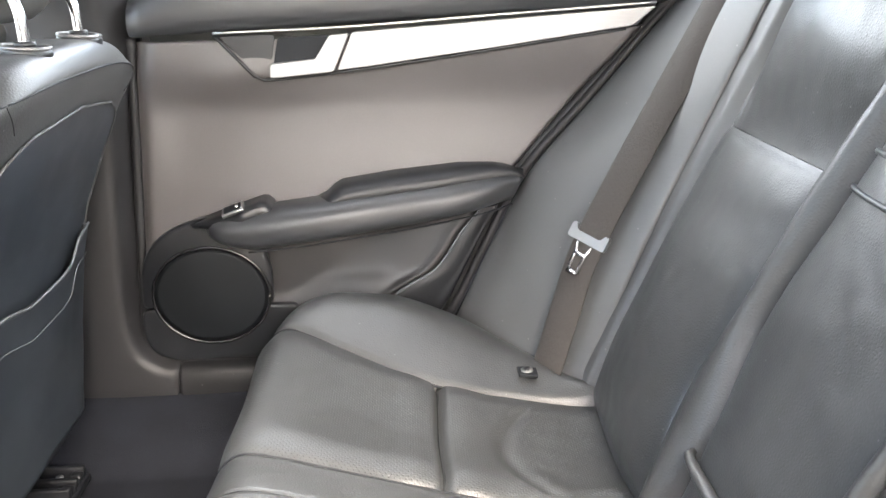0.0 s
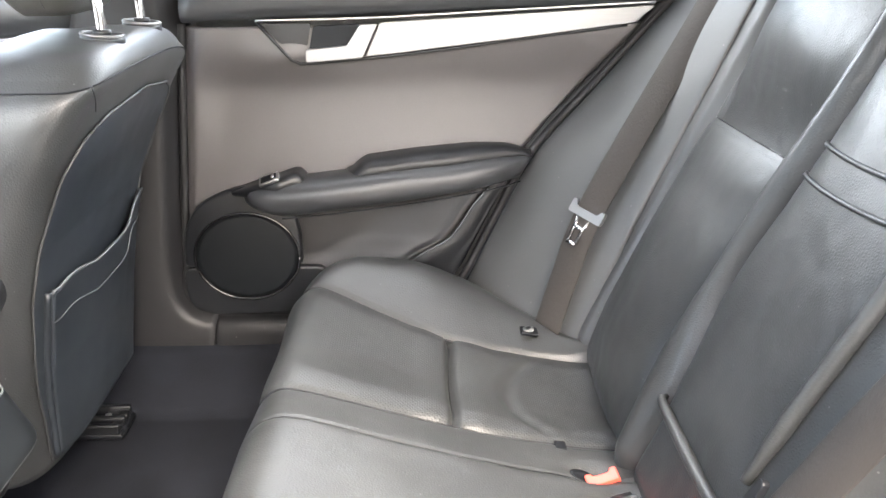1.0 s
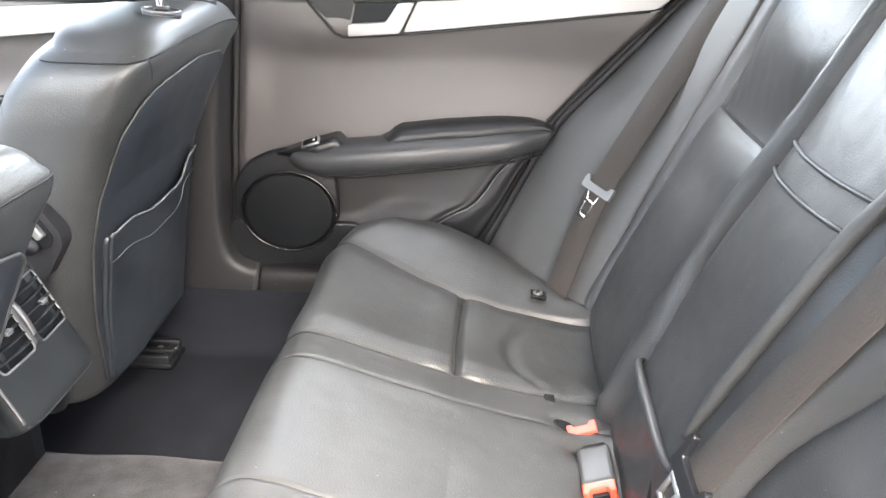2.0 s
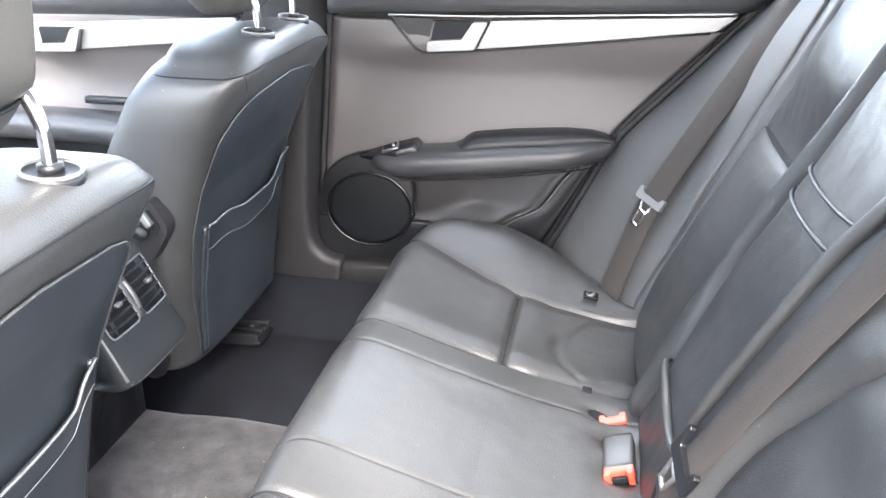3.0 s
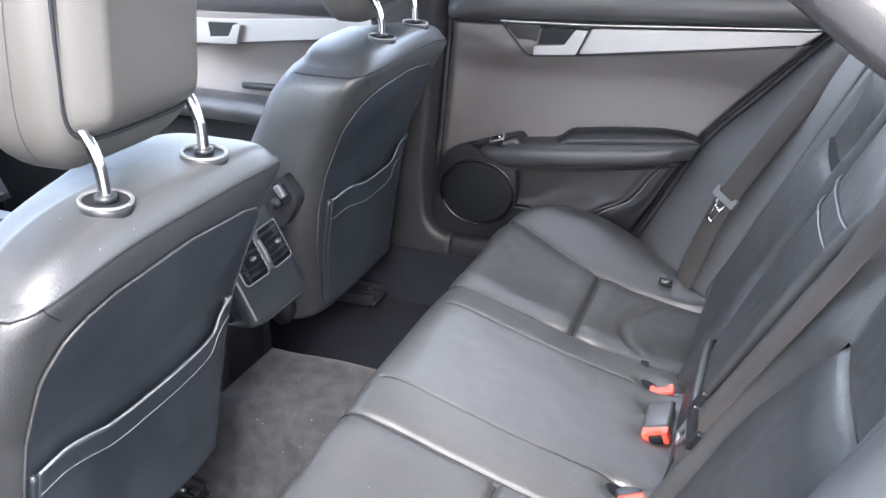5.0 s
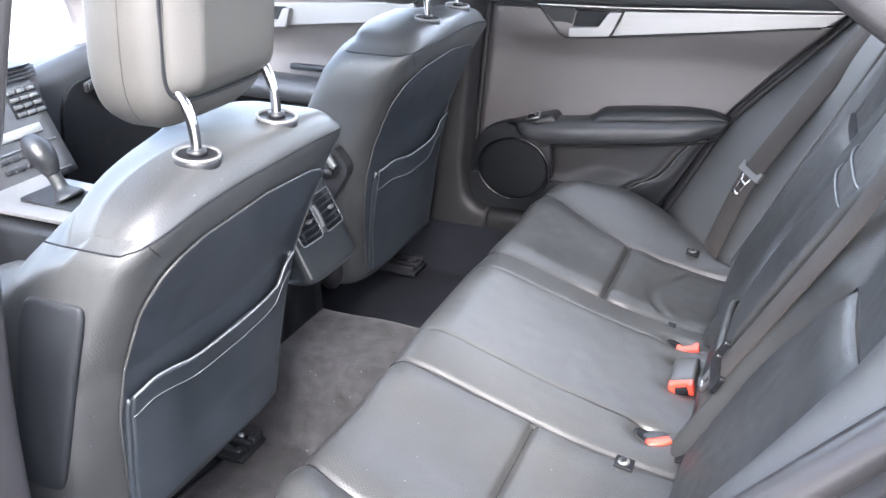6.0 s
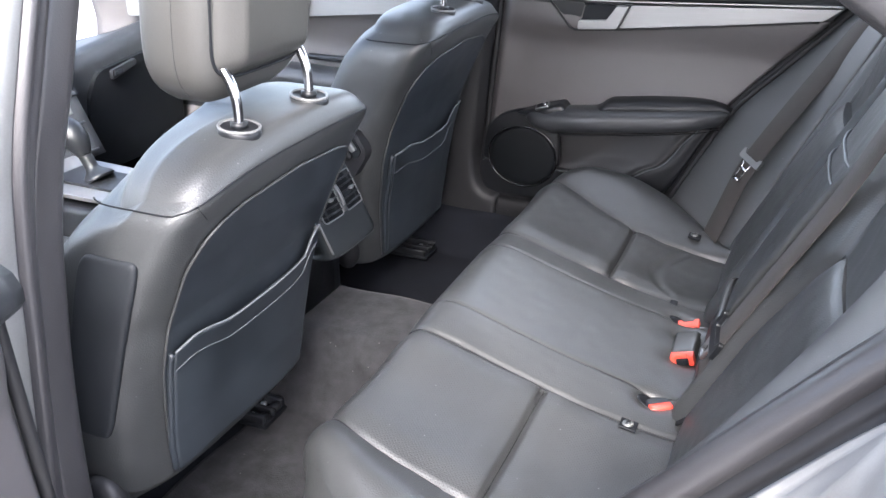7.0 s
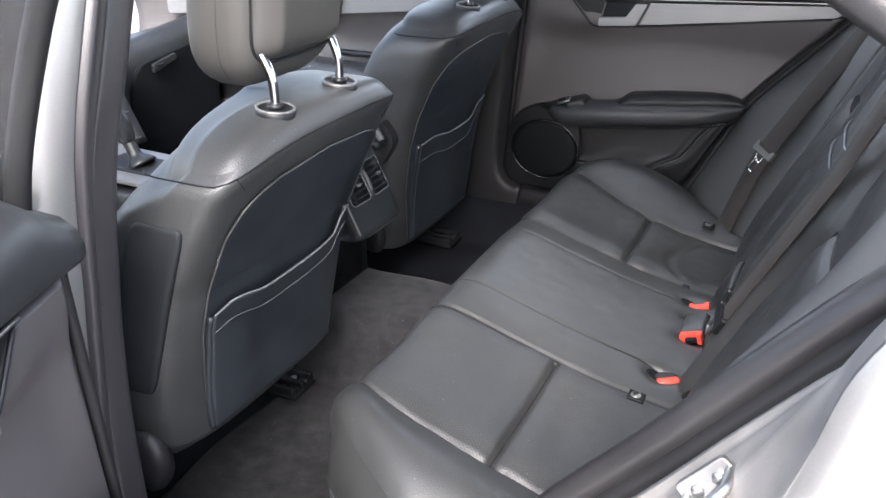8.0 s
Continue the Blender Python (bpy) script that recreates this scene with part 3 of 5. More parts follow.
def build_outside():
    def f(x, y):
        return (x, y, -0.32 + 0.01 * math.sin(0.7 * x) * math.sin(0.5 * y))
    xs = [-900, -300, -100, -40, -20, -10, -6, -3, 0, 3, 6, 10, 20, 40, 100, 300, 900]
    tagged(sheet("ground", f, xs, xs, CONCRETE), "pale concrete yard around the car", "ground", kind="structure")


build_outside()


def build_bonnet():
    def f(x, y):
        return (x, y, 0.44 - 0.10 * (-1.70 - x) ** 1.5 - 0.10 * abs(y) ** 2.5)
    tagged(sheet("bonnet", f, steps(-2.75, -1.78, 20), steps(-0.78, 0.78, 24), PAINT, back=(0, 0, -0.02)), "silver painted car bonnet beyond the windscreen", "bonnet", kind="structure")


build_bonnet()


# ---- doors ----
def rear_door(m, name_label, hinge):
    """A rear door built for the right side, then laid by m. Local y grows outwards."""
    root = thing("rear_door", hinge, name_label, "car door", group="rear doors")
    shut = [(z, x) for x, z in SHUT if z < 0.78]

    def rear_x(z):
        return line(shut, z) - 0.012

    def front_x(z):
        return pillar_x(z) + 0.004

    # main vinyl panel
    def skin(u, z):
        x0, x1 = front_x(z), rear_x(z)
        x = x0 + (x1 - x0) * u
        y = 0.712
        y += 0.009 * bell(z - 0.54, 0.085) * step(0.0, 0.12, u)                    # hollow between armrest and trim
        y -= 0.018 * step(0.55, 0.645, z) * step(0.0, 0.05, u)
        y -= 0.014 * bell(z - 0.60, 0.03) * bell(x + 0.24, 0.10)
        y += 0.02 * step(0.30, 0.17, z)
        y += 0.010 * step(0.03, 0.0, u) + 0.012 * step(0.985, 1.0, u)
        y += 0.05 * step(0.392, 0.375, z) * step(-0.36, -0.33, x)                  # set back behind armrest and pocket
        return (x, y, z)
    us = steps(0, 1, 130)
    sheet("door_panel", skin, us, steps(0.24, 0.655, 90), DOOR_VINYL, root, "warm grey vinyl door panel", back=(0, 0.02, 0), m=m)

    # map pocket: a hollow that deepens under the armrest, its rear edge a swept crease
    def crease(z):
        return spline([(0.168, -0.17), (0.24, -0.085), (0.279, -0.032), (0.298, 0.003), (0.324, 0.026), (0.36, 0.049), (0.392, 0.076)], z)

    def lower(u, z):
        x0, x1 = -0.30, crease(z)
        x = x0 + (x1 - x0) * u
        y = 0.700 + 0.034 * step(x1, x1 - 0.17, x) * step(0.17, 0.27, z) - 0.006 * bell(x - x1 + 0.012, 0.010)
        return (x, y, z)
    sheet("map_pocket", lower, steps(0, 1, 60), steps(0.168, 0.400, 50), DARK_VINYL, root, "dark taupe vinyl map pocket", back=(0, 0.006, 0), m=m)

    def flange(u, z):
        x0, x1 = crease(z), rear_x(z)
        return (x0 + (x1 - x0) * u, 0.697 - 0.003 * math.sin(math.pi * min(1, 1.3 * u)) + 0.012 * step(0.93, 1.0, u), z)
    sheet("pocket_flange", flange, steps(0, 1, 20), steps(0.168, 0.400, 40), PLASTIC, root, "black flange behind the pocket", back=(0, 0.012, 0), m=m)

    # soft belt trim above the metal strip
    prof = [(0.700, 0.662), (0.686, 0.668), (0.680, 0.682), (0.680, 0.704), (0.686, 0.728), (0.700, 0.748), (0.722, 0.757), (0.750, 0.757), (0.750, 0.662)]
    rings = []
    for k in range(41):
        u = k / 40
        rise = 0.026 * u
        x0, x1 = front_x(0.70), 0.385
        nose = 1 - 0.42 * (1 - step(0.0, 0.10, u))
        rings.append([(x0 + (x1 - x0) * u + 0.35 * (z - 0.70) * step(0.9, 1, u), y + (0.02 * step(0.94, 1.0, u)), 0.662 + (z - 0.662) * nose + rise) for y, z in prof])
    loft("belt_trim", rings, BELT_VINYL, root, "soft black belt-line trim", m=m)

    # metal strip, tapering to a point
    top = [(-0.098, 0.661), (0.0, 0.666), (0.1, 0.671), (0.2, 0.676), (0.30, 0.681), (0.333, 0.683)]
    low = [(0.300, 0.657), (0.2, 0.645), (0.1, 0.633), (0.0, 0.622), (-0.06, 0.615), (-0.122, 0.609)]
    outline("metal_strip", rounded([(x, 0.696, z) for x, z in top + low], 0.004, 2), (0, -0.010, 0), ALU, root, "brushed aluminium trim strip", m=m)
    # handle cup: dark triangle, flat dark plate for the recess's shade, and lever
    outline("handle_cover", rounded([(-0.285, 0.699, 0.661), (-0.205, 0.699, 0.661), (-0.216, 0.699, 0.603), (-0.232, 0.699, 0.606)], 0.005, 3), (0, -0.006, 0), PLASTIC, root, "matt black handle bezel", m=m)
    outline("recess_shade", rounded([(-0.201, 0.690, 0.657), (-0.128, 0.690, 0.659), (-0.145, 0.690, 0.622), (-0.210, 0.690, 0.618)], 0.006, 3), (0, -0.004, 0), DEEP, root, "flat dark plate painting the handle recess's shade", m=m)
    lever = outline("door_handle", rounded([(-0.213, 0.688, 0.622), (-0.150, 0.688, 0.627), (-0.128, 0.688, 0.659), (-0.101, 0.688, 0.660), (-0.125, 0.688, 0.609), (-0.214, 0.688, 0.602)], 0.004, 3), (0, -0.016, 0), ALU, root, "satin silver door handle", m=m)
    tube("trim_line", curve([(-0.29, 0.688, 0.6655), (-0.1, 0.686, 0.669), (0.1, 0.685, 0.678), (0.33, 0.684, 0.688)], 30), 0.0022, DULL_METAL, root, n=6, m=m)
    tube("bezel_edge", curve([(-0.290, 0.692, 0.663), (-0.262, 0.690, 0.632), (-0.236, 0.689, 0.603), (-0.225, 0.689, 0.5985), (-0.205, 0.690, 0.599), (-0.12, 0.691, 0.606), (0.0, 0.692, 0.6185), (0.15, 0.692, 0.6365), (0.29, 0.693, 0.653)], 40), 0.0028, PLASTIC, root, n=6, m=m)

    # armrest: a long roll under a thin raised pad, both running out at the door's rear edge
    rings = []
    for k in range(71):
        u = k / 70
        x = -0.328 + 0.462 * u
        zt = line([(-0.328, 0.396), (-0.322, 0.402), (-0.30, 0.407), (-0.24, 0.416), (-0.10, 0.432), (0.05, 0.447), (0.134, 0.452)], x)
        zb = line([(-0.328, 0.372), (-0.318, 0.366), (-0.29, 0.356), (-0.26, 0.352), (-0.13, 0.368), (-0.02, 0.383), (0.10, 0.402), (0.134, 0.408)], x)
        yi = spline([(-0.328, 0.680), (-0.318, 0.664), (-0.27, 0.648), (0.0, 0.640), (0.08, 0.648), (0.134, 0.676)], x)
        cy, cz = (yi + 0.735) / 2, (zt + zb) / 2
        rings.append([(x + 0.50 * (z - 0.43) * step(0.75, 1.0, u), y, z) for y, z in superellipse(cy, cz, (0.735 - yi) / 2, (zt - zb) / 2, 2.5, 40)])
    armrest = loft("armrest", rings, BELT_VINYL, root, "padded black leather armrest", m=m)
    tube("armrest_seam", curve([(-0.265, 0.655, 0.3545), (-0.20, 0.651, 0.3605), (-0.13, 0.649, 0.3690), (-0.02, 0.647, 0.3840), (0.08, 0.654, 0.3995), (0.125, 0.676, 0.4065)], 40), 0.0015, DEEP, armrest, "dark seam under the armrest", n=5, m=m)
    pad = []
    for k in range(51):
        u = k / 50
        x = -0.162 + 0.306 * u
        zt = line([(-0.162, 0.424), (-0.150, 0.429), (-0.138, 0.440), (-0.126, 0.447), (-0.05, 0.457), (0.05, 0.4655), (0.10, 0.465), (0.125, 0.459), (0.144, 0.449)], x)
        th = 0.016 * step(1.02, 0.80, u) + 0.003
        pad.append([(x, y, z) for y, z in superellipse(0.700, zt - th, 0.042 - 0.022 * step(0.55, 1, u), th, 2.5, 32)])
    loft("armrest_pad", pad, PLASTIC, root, "matt black armrest pad", m=m)
    # switch panel: a black wedge ahead of the pad, with a chromed switch
    wedge = []
    for k in range(31):
        u = k / 30
        x = -0.352 + 0.124 * u
        zt = line([(-0.352, 0.391), (-0.33, 0.399), (-0.29, 0.413), (-0.245, 0.4275), (-0.236, 0.4265), (-0.228, 0.418)], x)
        yi = line([(-0.352, 0.688), (-0.32, 0.668), (-0.27, 0.655), (-0.228, 0.662)], x)
        hi = line([(-0.352, 0.003), (-0.33, 0.007), (-0.29, 0.014)], x)
        wedge.append([(x, y, z) for y, z in superellipse((yi + 0.725) / 2, zt - hi, (0.725 - yi) / 2, hi, 4.5, 24)])
    panel = loft("switch_panel", wedge, PLASTIC, root, "black switch panel", m=m)
    tilt = Euler((0.35, -0.34, 0)).to_matrix().to_4x4()
    block("switch_frame", (0.034, 0.022, 0.006), (-0.284, 0.669, 0.4165), DULL_METAL, panel, "chrome-edged switch frame", bevel=0.002, turn=tilt, m=m)
    block("window_switch", (0.028, 0.017, 0.008), (-0.284, 0.669, 0.4170), DEEP, panel, "black window switch", bevel=0.003, turn=tilt, m=m)
    block("switch_key", (0.006, 0.010, 0.005), (-0.278, 0.667, 0.4225), CHROME, panel, "chrome switch key", bevel=0.002, turn=tilt, m=m)
    # speaker pod: a teardrop plate that runs up into the armrest; glossy rim and flush cloth
    c = Vector((-0.334, 0.686, 0.278))
    pod = rounded([(-0.441, 0.702, 0.259), (-0.438, 0.702, 0.310), (-0.430, 0.702, 0.338), (-0.418, 0.702, 0.358), (-0.400, 0.702, 0.374), (-0.376, 0.702, 0.387), (-0.345, 0.702, 0.397),
                   (-0.300, 0.702, 0.404), (-0.270, 0.702, 0.390), (-0.250, 0.702, 0.358), (-0.241, 0.702, 0.318), (-0.241, 0.702, 0.259)], 0.012, 3)
    outline("speaker_pod", pod, (0, -0.014, 0), PLASTIC, root, "black plastic speaker pod", bevel=0.006, m=m, smooth=True)
    ring = [(c.x + 0.0882 * math.cos(a), 0.6868, c.z + 0.0768 * math.sin(a)) for a in steps(0, 2 * math.pi, 72)]
    tube("speaker_ring", ring, 0.0026, GLOSS, root, "thin glossy speaker rim", n=10, m=m)
    rings = [[(c.x + r * 0.0868 * math.cos(a), 0.6866 - 0.005 * (1 - r * r), c.z + r * 0.0755 * math.sin(a)) for a in steps(0, 2 * math.pi, 64)[:-1]] for r in (1.0, 0.9, 0.75, 0.6, 0.4, 0.2, 0.03)]
    loft("speaker_grille", rings, GRILLE, root, "black cloth speaker grille", m=m)
    # black kick panel below and behind the speaker
    kick = rounded([(-0.444, 0.704, 0.2565), (-0.205, 0.704, 0.2565), (-0.19, 0.704, 0.172), (-0.405, 0.704, 0.170), (-0.436, 0.704, 0.185), (-0.446, 0.704, 0.215)], 0.014, 4)
    outline("kick_panel", kick, (0, -0.012, 0), PLASTIC, root, "black plastic kick panel", bevel=0.004, m=m)
    # Pale cord paints the highlight along the pocket's rear edge.
    tube("pocket_edge_highlight", [(crease(z), 0.6945, z) for z in steps(0.392, 0.20, 60)], 0.0015, PALE_EDGE, root, "pocket edge with its highlight painted pale", n=6, m=m)
    # rubber on the door's edge
    edge = [(front_x(z) - 0.004, z) for z in (0.66, 0.6, 0.4, 0.25, 0.19)] + [(-0.425, 0.166), (-0.39, 0.158), (-0.2, 0.156), (-0.04, 0.158)] + [(x + 0.004, z) for x, z in SHUT[1:8]]
    tube("door_seal", curve([(x, 0.716, z) for x, z in edge], 160), 0.007, RUBBER, root, "black rubber edge seal", n=8, m=m)
    # outer skin, glass and window frame

    def outer(u, z):
        x0, x1 = front_x(z) - 0.02, line([(b, a) for a, b in SHUT if b < 0.78], z) + 0.04
        return (x0 + (x1 - x0) * u, tumble(z) + 0.105 - 0.05 * step(0.55, 0.80, z) - 0.02 * (0.75 - z) ** 2, z)
    sheet("outer_skin", outer, steps(0, 1, 20), steps(0.05, 0.765, 24), PAINT, root, "silver painted outer door skin", back=(0, -0.008, 0), m=m)

    def shell_side(u, z):
        return (front_x(z) - 0.012, 0.735 + (tumble(z) + 0.05 - 0.735 + 0.03) * u, z)
    sheet("door_end", shell_side, [0, 0.5, 1], steps(0.08, 0.75, 20), PAINT, root, "silver painted door end", back=(0.008, 0, 0), m=m)

    def pane(u, z):
        x0, x1 = front_x(z) + 0.01, line([(0.70, 0.42), (0.775, 0.40), (0.885, 0.29), (0.965, 0.17), (1.04, 0.03)], z)
        return (x0 + (x1 - x0) * u, tumble(z) + 0.020, z)
    glass = sheet("window_pane", pane, steps(0, 1, 8), steps(0.73, 1.035, 8), GLASS, root, "clear door glass", back=(0, 0.004, 0), m=m)
    glass.visible_shadow = False
    fr = [(front_x(z) + o, z) for z, o in ((0.70, -0.004), (0.76, -0.006), (0.82, -0.008), (0.90, -0.008), (1.0, -0.004))] + [(-0.30, 1.045), (-0.12, 1.045), (0.03, 1.015), (0.17, 0.955), (0.29, 0.875), (0.385, 0.805), (0.405, 0.765)]
    tube("window_frame", curve([(x, tumble(z) + 0.015, z) for x, z in fr], 90), 0.013, RUBBER, root, "black window frame", n=10, m=m)
    return root


rear_door(Matrix(), "closed grey rear door with silver trim strip and speaker", (-0.1, 0.72, 0.16))
HINGE = Vector((-0.46, -0.835, -0.05))
SWING = Matrix.Translation(HINGE) @ Matrix.Rotation(radians(-70), 4, "Z") @ Matrix.Translation((0.46, 0.835, 0.0)) @ Matrix.Diagonal((1, -1, 1, 1))
rear_door(SWING, "open rear door with grey vinyl panel and black frame", (-0.4, -0.9, 0.16))


def front_door(s, label):
    m = Matrix.Diagonal((1, s, 1, 1))
    root = thing("front_door", (-1.0, s * 0.75, 0.15), label, "car door", group="front doors")

    def skin(x, z):
        y = 0.735 + 0.012 * bell(z - 0.50, 0.05) - 0.012 * step(0.56, 0.60, z) - 0.03 * step(0.36, 0.2, z)
        return (x, y, z)
    sheet("door_panel", skin, steps(-1.70, -0.56, 40), steps(0.14, 0.64, 60), DOOR_VINYL, root, "grey vinyl door panel", back=(0, 0.03, 0), m=m)
    prof = [(0.735, 0.630), (0.718, 0.642), (0.710, 0.665), (0.716, 0.70), (0.735, 0.722), (0.775, 0.722), (0.775, 0.630)]
    loft("belt_trim", [[(x, y, z + 0.03 * (x + 1.7) / 1.14 - 0.02) for y, z in prof] for x in steps(-1.70, -0.56, 12)], BELT_VINYL, root, "soft black belt-line trim", m=m)
    outline("metal_strip", rounded([(-1.55, 0.726, 0.602), (-1.0, 0.726, 0.620), (-0.60, 0.726, 0.645), (-0.60, 0.726, 0.603), (-1.0, 0.726, 0.563), (-1.55, 0.726, 0.525)], 0.01, 2), (0, -0.010, 0), ALU, root, "brushed aluminium trim strip", m=m)
    # Flat dark plate: the handle recess's shade is put into its colour.
    outline("recess_shade", rounded([(-1.035, 0.717, 0.612), (-0.950, 0.717, 0.614), (-0.962, 0.717, 0.575), (-1.03, 0.717, 0.570)], 0.006, 3), (0, -0.004, 0), DEEP, root, "flat dark plate painting the handle recess's shade", m=m)
    outline("door_handle", rounded([(-1.03, 0.714, 0.578), (-0.972, 0.714, 0.582), (-0.955, 0.714, 0.612), (-0.935, 0.714, 0.612), (-0.950, 0.714, 0.566), (-1.03, 0.714, 0.562)], 0.004, 3), (0, -0.014, 0), ALU, root, "satin silver door handle", m=m)
    rings = []
    for k in range(25):
        x = -1.45 + 0.75 * k / 24
        rings.append([(x, y, z) for y, z in superellipse(0.695, 0.405 + 0.01 * math.sin(k / 24 * math.pi), 0.05 * step(-0.03, 0.1, k / 24) * step(1.03, 0.9, k / 24) + 0.004, 0.032, 2.6, 18)])
    loft("armrest", rings, BELT_VINYL, root, "padded black armrest", m=m)
    # Proud black block stands in for the shade of a grab slit.
    block("grab_slit_shade", (0.16, 0.020, 0.016), (-0.88, 0.728, 0.462), PLASTIC, root, "black block painting a shaded grab slit", bevel=0.006, m=m)
    sheet("lower_panel", lambda x, z: (x, 0.722 - 0.02 * step(0.30, 0.18, z), z), steps(-1.70, -0.56, 20), steps(0.14, 0.385, 16), PLASTIC, root, "black lower door panel", back=(0, 0.006, 0), m=m)

    def outer(x, z):
        return (x, tumble(z) + 0.105 - 0.05 * step(0.55, 0.80, z) - 0.02 * (0.75 - z) ** 2, z)
    sheet("outer_skin", outer, steps(-1.75, -0.52, 12), steps(0.0, 0.72, 16), PAINT, root, "silver painted outer door skin", back=(0, -0.008, 0), m=m)
    tube("window_frame", curve([(-0.585, tumble(0.72) + 0.01, 0.72), (-0.565, tumble(0.9) + 0.01, 0.9), (-0.55, tumble(1.03) + 0.01, 1.03), (-0.75, 0.60, 1.05), (-1.05, 0.635, 0.98), (-1.4, 0.69, 0.80), (-1.6, 0.72, 0.70)], 50), 0.018, BELT_VINYL, root, "black window frame", m=m)


front_door(1, "closed front door with silver strip, beyond the seats")
front_door(-1, "closed front door beside the driver's seat")


# ---- rear bench ----
CUSHION = [(-0.185, 0.02), (-0.208, 0.09), (-0.228, 0.16), (-0.239, 0.215), (-0.238, 0.250), (-0.225, 0.274), (-0.202, 0.286), (-0.165, 0.280), (-0.10, 0.260), (0.0, 0.230)]
CUSHION_REAR = [(0.0, 0.230), (0.06, 0.215), (0.12, 0.203), (0.18, 0.194), (0.25, 0.192)]
GROOVE, THIN, NEAR_GROOVE, NEAR_THIN = 0.212, 0.128, 0.205, 0.119


def bolster_y(x, s=1):
    if s < 0:
        return spline([(-0.26, 0.445), (-0.18, 0.481), (-0.07, 0.494), (0.04, 0.50), (0.13, 0.505), (0.25, 0.50)], x)
    return spline([(-0.26, 0.545), (-0.20, 0.53), (-0.10, 0.49), (0.0, 0.455), (0.10, 0.452), (0.25, 0.445)], x)


def bench_edge(x, s=1):
    if s < 0:
        return spline([(-0.27, 0.50), (-0.20, 0.57), (-0.147, 0.62), (-0.08, 0.648), (0.04, 0.65), (0.12, 0.60), (0.20, 0.53), (0.26, 0.52)], x)
    return spline([(-0.27, 0.60), (-0.20, 0.645), (-0.08, 0.672), (0.04, 0.668), (0.12, 0.60), (0.20, 0.50), (0.26, 0.47)], x)


def seams(y):
    """The two long seams of the cushion on one side of the car: groove and thread."""
    return (GROOVE, THIN) if y > 0 else (NEAR_GROOVE, NEAR_THIN)


def cushion_relief(x, y, top):
    """Height of the padding over the plain profile."""
    a = abs(y)
    groove, thin = seams(y)
    b = bolster_y(x, y)
    edge = bench_edge(x, y)
    h = 0.009 * (1 - step(0.14, 0.212, a))                                  # raised middle
    h += 0.008 * step(0.0, 0.05, 0.16 - a) * 0.5
    if groove < a < b:
        w = (a - groove) / (b - groove)
        h += 0.006 * step(0, 0.16, w) * step(1, 0.84, w) - 0.011 * math.sin(math.pi * w) ** 2
        h -= 0.012 * bell(x, 0.005) - 0.004 * bell(x - 0.030, 0.022) - 0.003 * bell(x + 0.030, 0.02)
    if a >= b:
        w = min(1.0, (a - b) / max(0.02, edge - b))
        h += 0.022 * math.sin(math.pi * min(1.0, w * 0.88)) ** 0.9 - 0.030 * w ** 4 + (0.030 if y > 0 else 0.012) * bell(x + 0.04, 0.15) * step(0.0, 0.55, w)
    h -= 0.0050 * bell(a - groove, 0.006) + 0.006 * bell(a - b, 0.0045)
    h -= 0.0022 * bell(a - thin, 0.0028)
    # slack leather at the back of each seat
    cx = 0.118 - 0.05 * max(0.0, 1 - ((a - 0.325) / 0.11) ** 2)
    if groove < a < b:
        inside = step(0.0, 0.02, x - cx)
        edge_w = step(groove, groove + 0.05, a) * step(b, b - 0.05, a)
        edge_w *= (y > 0)
        h -= 0.0075 * bell(x - cx - 0.006, 0.011) * edge_w
        h -= 0.003 * inside * edge_w
        h += 0.0022 * math.sin(95 * x + 14 * a) * inside * edge_w * step(0.30, 0.22, a)
    for bx, by in ((0.152, 0.145), (0.168, 0.085), (0.176, 0.010), (0.150, -0.132)):
        h -= 0.017 * math.exp(-((x - bx) / 0.024) ** 2 - ((y - by) / 0.020) ** 2)
    h += 0.0012 * noise.noise(Vector((x * 14, y * 14, 3.1))) + 0.0006 * noise.noise(Vector((x * 40, y * 40, 7.7)))
    return h * top * (0.35 + 0.65 * step(-0.235, -0.17, x))


def cushion_panel(name, parent, profile, s, segs, label, material, u0, u1, nu):
    """u0, u1: functions of x that bound the panel across the car."""
    pts = curve([(x, 0, z) for x, z in profile], segs)

    def f(u, k):
        k = int(k)
        p = pts[k]
        d = (pts[min(k + 1, segs - 1)] - pts[max(k - 1, 0)]).normalized()
        nrm = Vector((-d.z, 0, d.x))
        y = u0(p.x) + (u1(p.x) - u0(p.x)) * u
        top = step(0.05, 0.24, p.z)
        h = cushion_relief(p.x, s * y, top)
        # the front corner falls away at the sides
        e = max(0.0, abs(y) - 0.48) / 0.16
        q = Vector((p.x, 0, p.z)) + nrm * h
        back_off = (0.060 if s > 0 else 0.085) * e ** 2 * step(0.0, -0.22, p.x)
        return (q.x + back_off, s * y, q.z - 0.012 * e ** 2 * step(-0.05, -0.2, p.x))
    return sheet(name, f, steps(0, 1, nu), list(range(segs)), material, parent, label)


